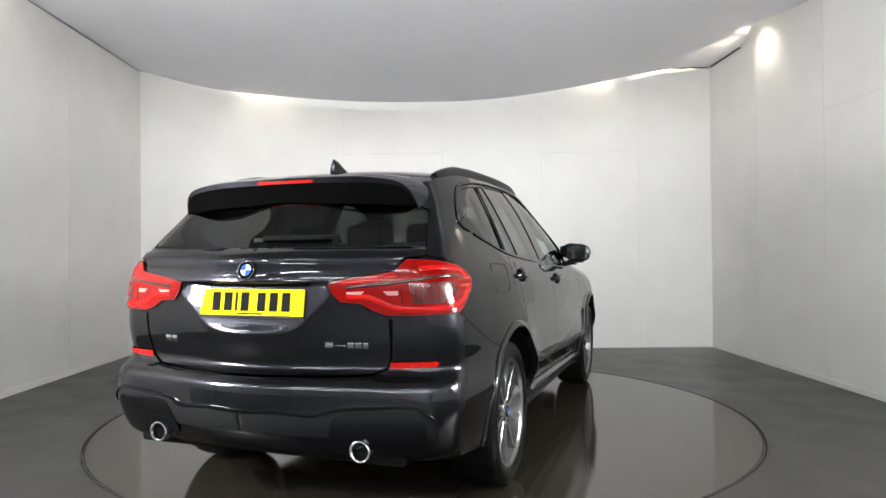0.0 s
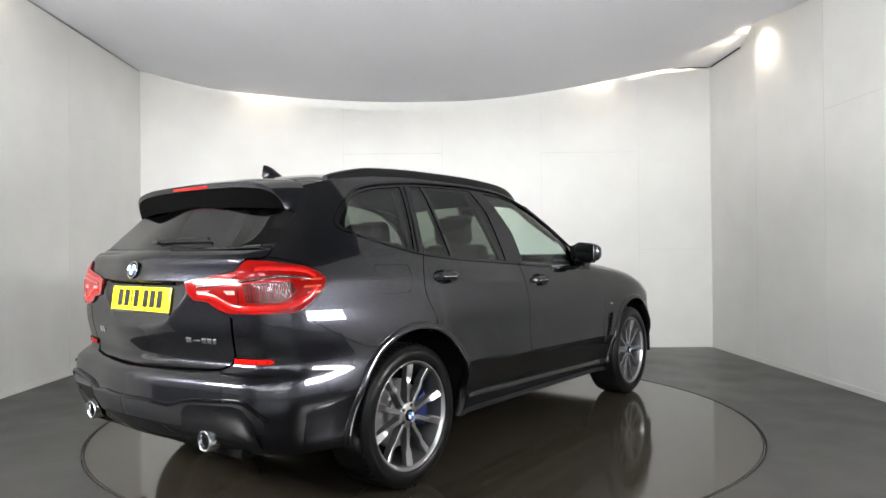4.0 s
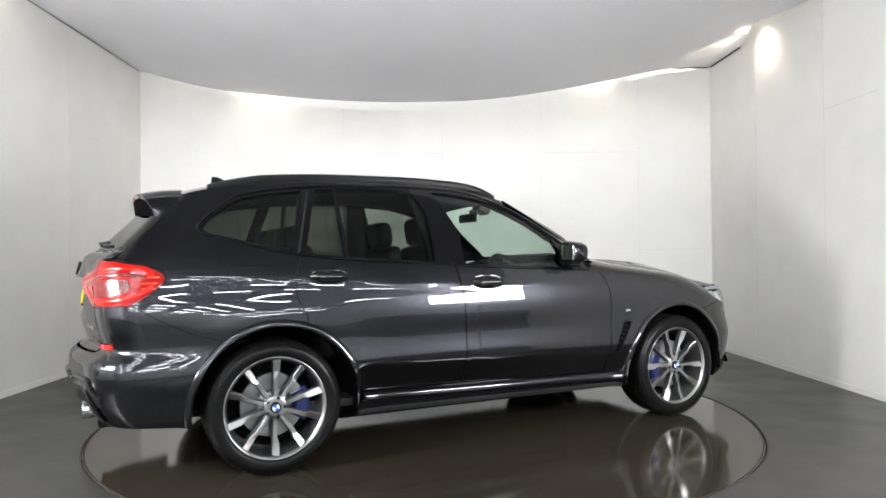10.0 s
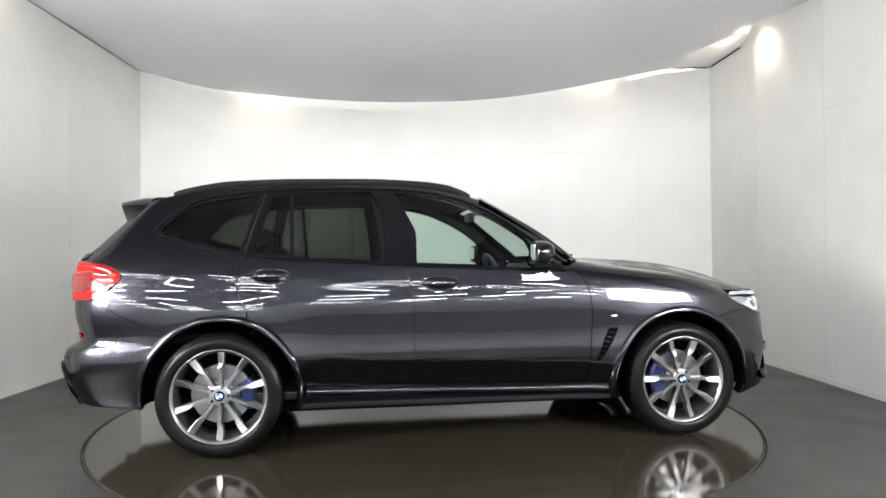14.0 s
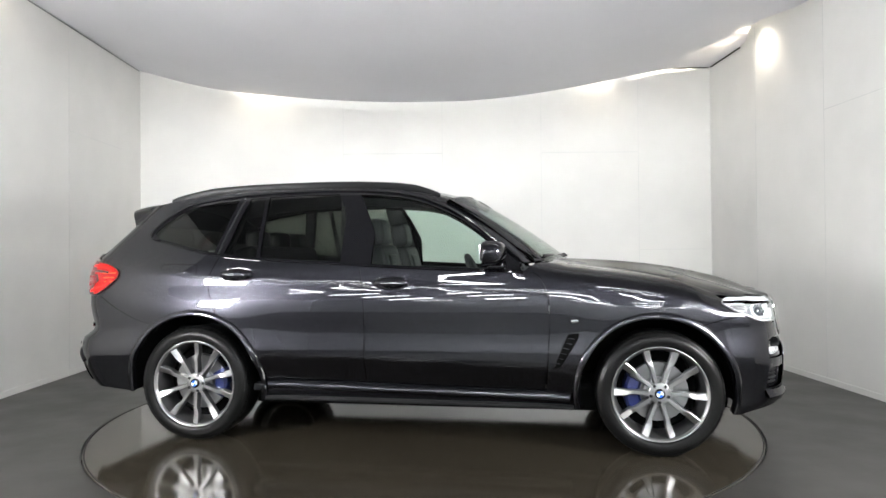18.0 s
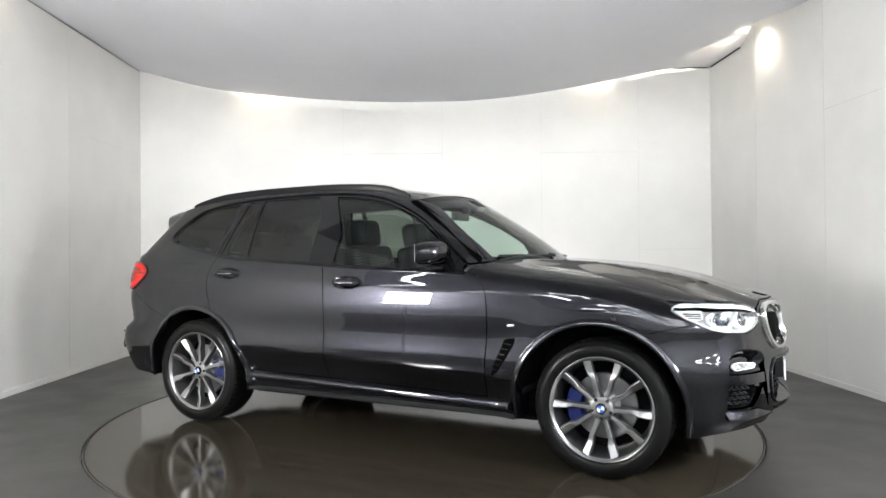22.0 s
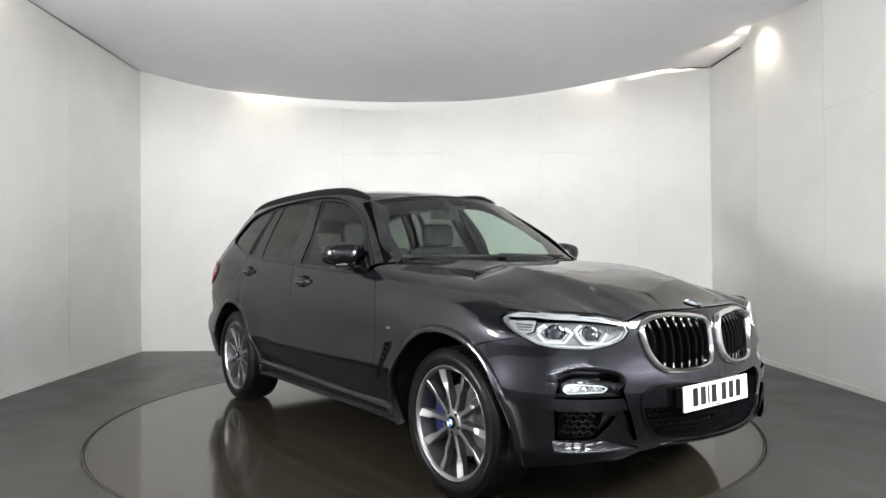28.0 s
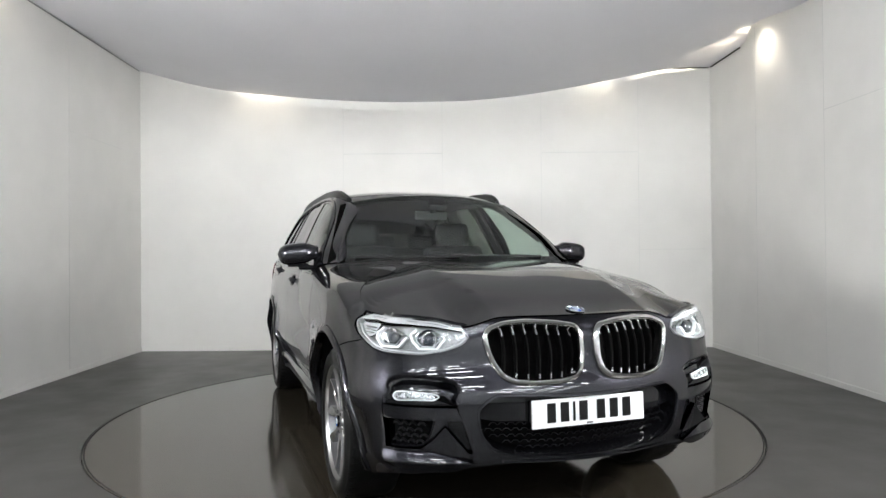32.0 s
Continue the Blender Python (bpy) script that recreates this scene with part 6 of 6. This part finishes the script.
    for i in range(5):
        m = pose(0, 0, 0, 0, phase + 36 + 72 * i, 0)
        if b0 is None:
            bm = lathe([(0.001, -0.0385), (0.0055, -0.0385), (0.0065, -0.0360), (0.0095, -0.0375), (0.0100, -0.020)], 18)
            bmesh.ops.translate(bm, vec=(0, 0, 0.050), verts=bm.verts)
            b0 = part("wheel_bolt", bm, M["black"], wheel, "dark recessed wheel bolt")
            b0.matrix_basis = m
        else:
            shared(b0, "wheel_bolt", m, wheel)
    rotor = part("brake_disc", lathe([(0.085, 0.045), (0.172, 0.045), (0.174, 0.050), (0.174, 0.072), (0.085, 0.072)], 64), M["disc_iron"], wheel, "grey iron brake disc", smooth=False)
    part("disc_bell", lathe([(0.001, 0.020), (0.080, 0.020), (0.086, 0.026), (0.086, 0.06)], 40), M["steel"], wheel, smooth=True)
    bm = bmesh.new()
    ring = []
    for a in np.radians(np.linspace(-29, 29, 14)):
        c, s = math.cos(a), math.sin(a)
        ring.append([bm.verts.new((r * c, y, r * s)) for r, y in ((0.108, 0.012), (0.122, -0.002), (0.178, -0.004), (0.196, 0.008), (0.198, 0.10), (0.108, 0.10))])
    for p, q in zip(ring, ring[1:]):
        for i in range(6):
            bm.faces.new((p[i], p[(i + 1) % 6], q[(i + 1) % 6], q[i]))
    bm.faces.new(ring[0])
    bm.faces.new(ring[-1][::-1])
    cal = part("brake_caliper", turned(bm, caliper_deg), M["blue"], wheel, "blue brake caliper")
    part("backing_plate", lathe([(0.001, 0.12), (0.225, 0.12), (0.232, 0.10)], 40), M["deep"], wheel)
    return wheel


HUB_Y, HUB_Z = 0.848, 0.3605
for x, side, phase, cal in ((-1.432, -1, -17, 0), (1.432, -1, 2, 180), (-1.432, 1, 40, 180), (1.432, 1, 10, 0)):
    w = make_wheel(phase, -cal if side < 0 else cal)
    w.parent = car
    w.matrix_basis = pose(x, side * HUB_Y, HUB_Z, 0, 0, 0 if side < 0 else 180)

# dark wheel housings and underbody
for side in both_sides():
    for cx, cz in (RA, FA):
        bm = bmesh.new()
        a_ = np.radians(np.linspace(-7, 187, 40))
        o = [bm.verts.new((cx + 0.455 * math.cos(t), side * 0.905, cz + 0.455 * math.sin(t))) for t in a_]
        i_ = [bm.verts.new((cx + 0.455 * math.cos(t), side * 0.48, cz + 0.455 * math.sin(t))) for t in a_]
        for k_ in range(39):
            bm.faces.new((o[k_], o[k_ + 1], i_[k_ + 1], i_[k_]))
        bm.faces.new(i_)
        part("wheel_housing", bm, M["liner"], car, "dark felt wheel housing")
part("underbody", box(0.0, 0, 0.287, 1.90, 1.56, 0.110, 0.02), M["liner"], car, "dark flat underbody")
part("floor_pan", box(0.0, 0, 0.285, 2.26, 1.30, 0.18, 0.03), M["liner"], car, "dark floor pan")
part("front_undertray", box(1.93, 0, 0.31, 0.40, 1.20, 0.05, 0.02), M["liner"], car)
part("rear_undertray", box(-2.08, 0, 0.33, 0.40, 1.35, 0.06, 0.02), M["liner"], car)
part("rear_axle", box(-1.43, 0, 0.33, 0.14, 1.30, 0.10, 0.03), M["black"], car)
part("front_axle", box(1.43, 0, 0.33, 0.14, 1.30, 0.10, 0.03), M["black"], car)
# unseen filler block that keeps the space behind the grille black
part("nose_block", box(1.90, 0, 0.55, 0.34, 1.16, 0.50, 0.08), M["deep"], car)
part("exhaust_box", box(-1.62, 0, 0.37, 1.10, 1.12, 0.20, 0.05), M["liner"], car, "dark underbody tunnel")
part("engine_tray", box(1.40, 0, 0.30, 1.00, 1.06, 0.20, 0.04), M["liner"], car, "dark engine tray")
part("boot_floor", box(-1.75, 0, 0.66, 0.95, 1.10, 0.06, 0.02), M["trim"], car)

# ---------- cabin ----------
part("cabin_floor", box(-0.30, 0, 0.33, 2.3, 1.60, 0.05, 0.01), M["trim"], car)
part("bulkhead", box(0.92, 0, 0.72, 0.08, 1.58, 0.72, 0.02), M["trim"], car)
for side in both_sides():
    inner = np.vstack([along(lambda x: dlo_low(x) - 0.005, -1.95, 0.70, 30), [(0.75, 0.45), (-0.90, 0.45), (-0.95, 0.88), (-1.85, 0.90)]])
    panel("door_lining", side_path(inner), M["trim"], car, "charcoal door lining", off=-0.075, lip=0, side=side, h=0.08)
    top_in = np.vstack([along(lambda x: dlo_top(x) + 0.01, 0.45, -1.70, 40), along(lambda x: roof_edge(x) - 0.012, -1.80, 0.50, 40)])
    panel("headliner_edge", side_path(top_in), M["headliner"], car, off=-0.035, lip=0.02, side=side, h=0.05)
    for a0, a1, b0, b1 in ((-0.47, -0.54, -0.29, -0.40), (-1.33, -1.24, -1.25, -1.15)):
        quad = [(a0, float(dlo_low(a0))), (b0, float(dlo_low(b0))), (b1, float(dlo_top(b1))), (a1, float(dlo_top(a1)))]
        panel("pillar_lining", side_path(dense(quad, 0.06)), M["headliner"], car, off=-0.045, lip=0.02, side=side, h=0.05)
grid_patch("headliner", lambda a, b: roof_fn(a, b) * (1, 0.97, 1) - (0, 0, 0.035), 30, 20, M["headliner"], car, "grey headliner", lip=0)


def seat(x, y, rear=False):
    s_ = part("seat", box(x, y, 0.62, 0.50, 0.50, 0.16, 0.06, 4), M["seat"], car, "dark leather seat", smooth=True)
    part("backrest", box(x - 0.29, y, 0.93, 0.15, 0.48, 0.62, 0.06, 4, turn=pose(0, 0, 0, 0, -14, 0)), M["seat"], s_, smooth=True)
    part("backrest_centre", box(x - 0.235, y, 0.93, 0.07, 0.26, 0.50, 0.03, 3, turn=pose(0, 0, 0, 0, -14, 0)), M["seat_light"], s_, smooth=True)
    part("headrest", box(x - 0.375, y, 1.325, 0.13, 0.27, 0.19, 0.064, 5, turn=pose(0, 0, 0, 0, -8, 0)), M["seat"], s_, smooth=True)
    for d in (-0.07, 0.07):
        part("headrest_post", box(x - 0.365, y + d, 1.21, 0.012, 0.012, 0.10), M["chrome"], s_)


for y in (-0.37, 0.37):
    seat(0.02, y)
part("rear_bench", box(-0.86, 0, 0.64, 0.50, 1.26, 0.18, 0.06, 4), M["seat"], car, "dark leather rear bench", smooth=True)
part("rear_backrest", box(-1.16, 0, 0.95, 0.16, 1.28, 0.58, 0.06, 4, turn=pose(0, 0, 0, 0, -16, 0)), M["seat"], car, smooth=True)
for y in (-0.38, 0.0, 0.38):
    part("rear_headrest", box(-1.23, y, 1.275, 0.10, 0.24, 0.15, 0.045, 3), M["seat"], car, smooth=True)
dash = part("dashboard", box(0.66, 0, 0.96, 0.44, 1.52, 0.22, 0.07, 4), M["trim"], car, "charcoal dashboard", smooth=True)
part("dash_screen", box(0.47, 0.02, 1.105, 0.02, 0.24, 0.10, 0.008, turn=pose(0, 0, 0, 0, -10, 0)), M["gloss_black"], dash)
part("instrument_hood", box(0.55, -0.37, 1.075, 0.20, 0.34, 0.06, 0.025, 3), M["trim"], dash, smooth=True)
part("centre_console", box(0.10, 0, 0.62, 0.9, 0.22, 0.30, 0.04, 3), M["trim"], car, smooth=True)
st = lathe([(0.170 + 0.017 * (1 - math.cos(q)), 0.017 * math.sin(q)) for q in np.linspace(0, 2 * math.pi, 13)], 40, "x")
bmesh.ops.transform(st, matrix=Matrix.Translation((0.34, -0.37, 0.99)) @ Euler((0, radians(-24), 0)).to_matrix().to_4x4(), verts=st.verts)
stw = part("steering_wheel", st, M["trim"], car, "black leather steering wheel", smooth=True)
part("steering_hub", box(0.345, -0.37, 0.985, 0.05, 0.16, 0.11, 0.03, 3, turn=pose(0, 0, 0, 0, -24, 0)), M["trim"], stw)
part("steering_spoke", box(0.345, -0.37, 0.995, 0.025, 0.34, 0.04, 0.01, 2, turn=pose(0, 0, 0, 0, -24, 0)), M["trim"], stw)
im = part("inner_mirror", box(0.22, 0, 1.445, 0.035, 0.24, 0.065, 0.015, 3), M["black"], car, "black inside mirror", smooth=True)
part("mirror_stem", box(0.27, 0, 1.485, 0.06, 0.03, 0.05, 0.01), M["black"], im)

# ---------- what turns ----------
OFF = Vector((0.0963, -0.0693, 0.0))
TURN0, TURN_RATE = 68.78, -4.3965


def motions():
    rows_car, rows_disc = [], []
    for i in range(33):
        a = TURN0 + TURN_RATE * i
        o = Matrix.Rotation(radians(a), 3, "Z") @ OFF
        rows_car.append((float(i), pose(o.x, o.y, 0, 0, 0, a)))
        rows_disc.append((float(i), pose(0, 0, 0, 0, 0, a)))
    walk(car, rows_car)
    walk(turntable, rows_disc)


motions()
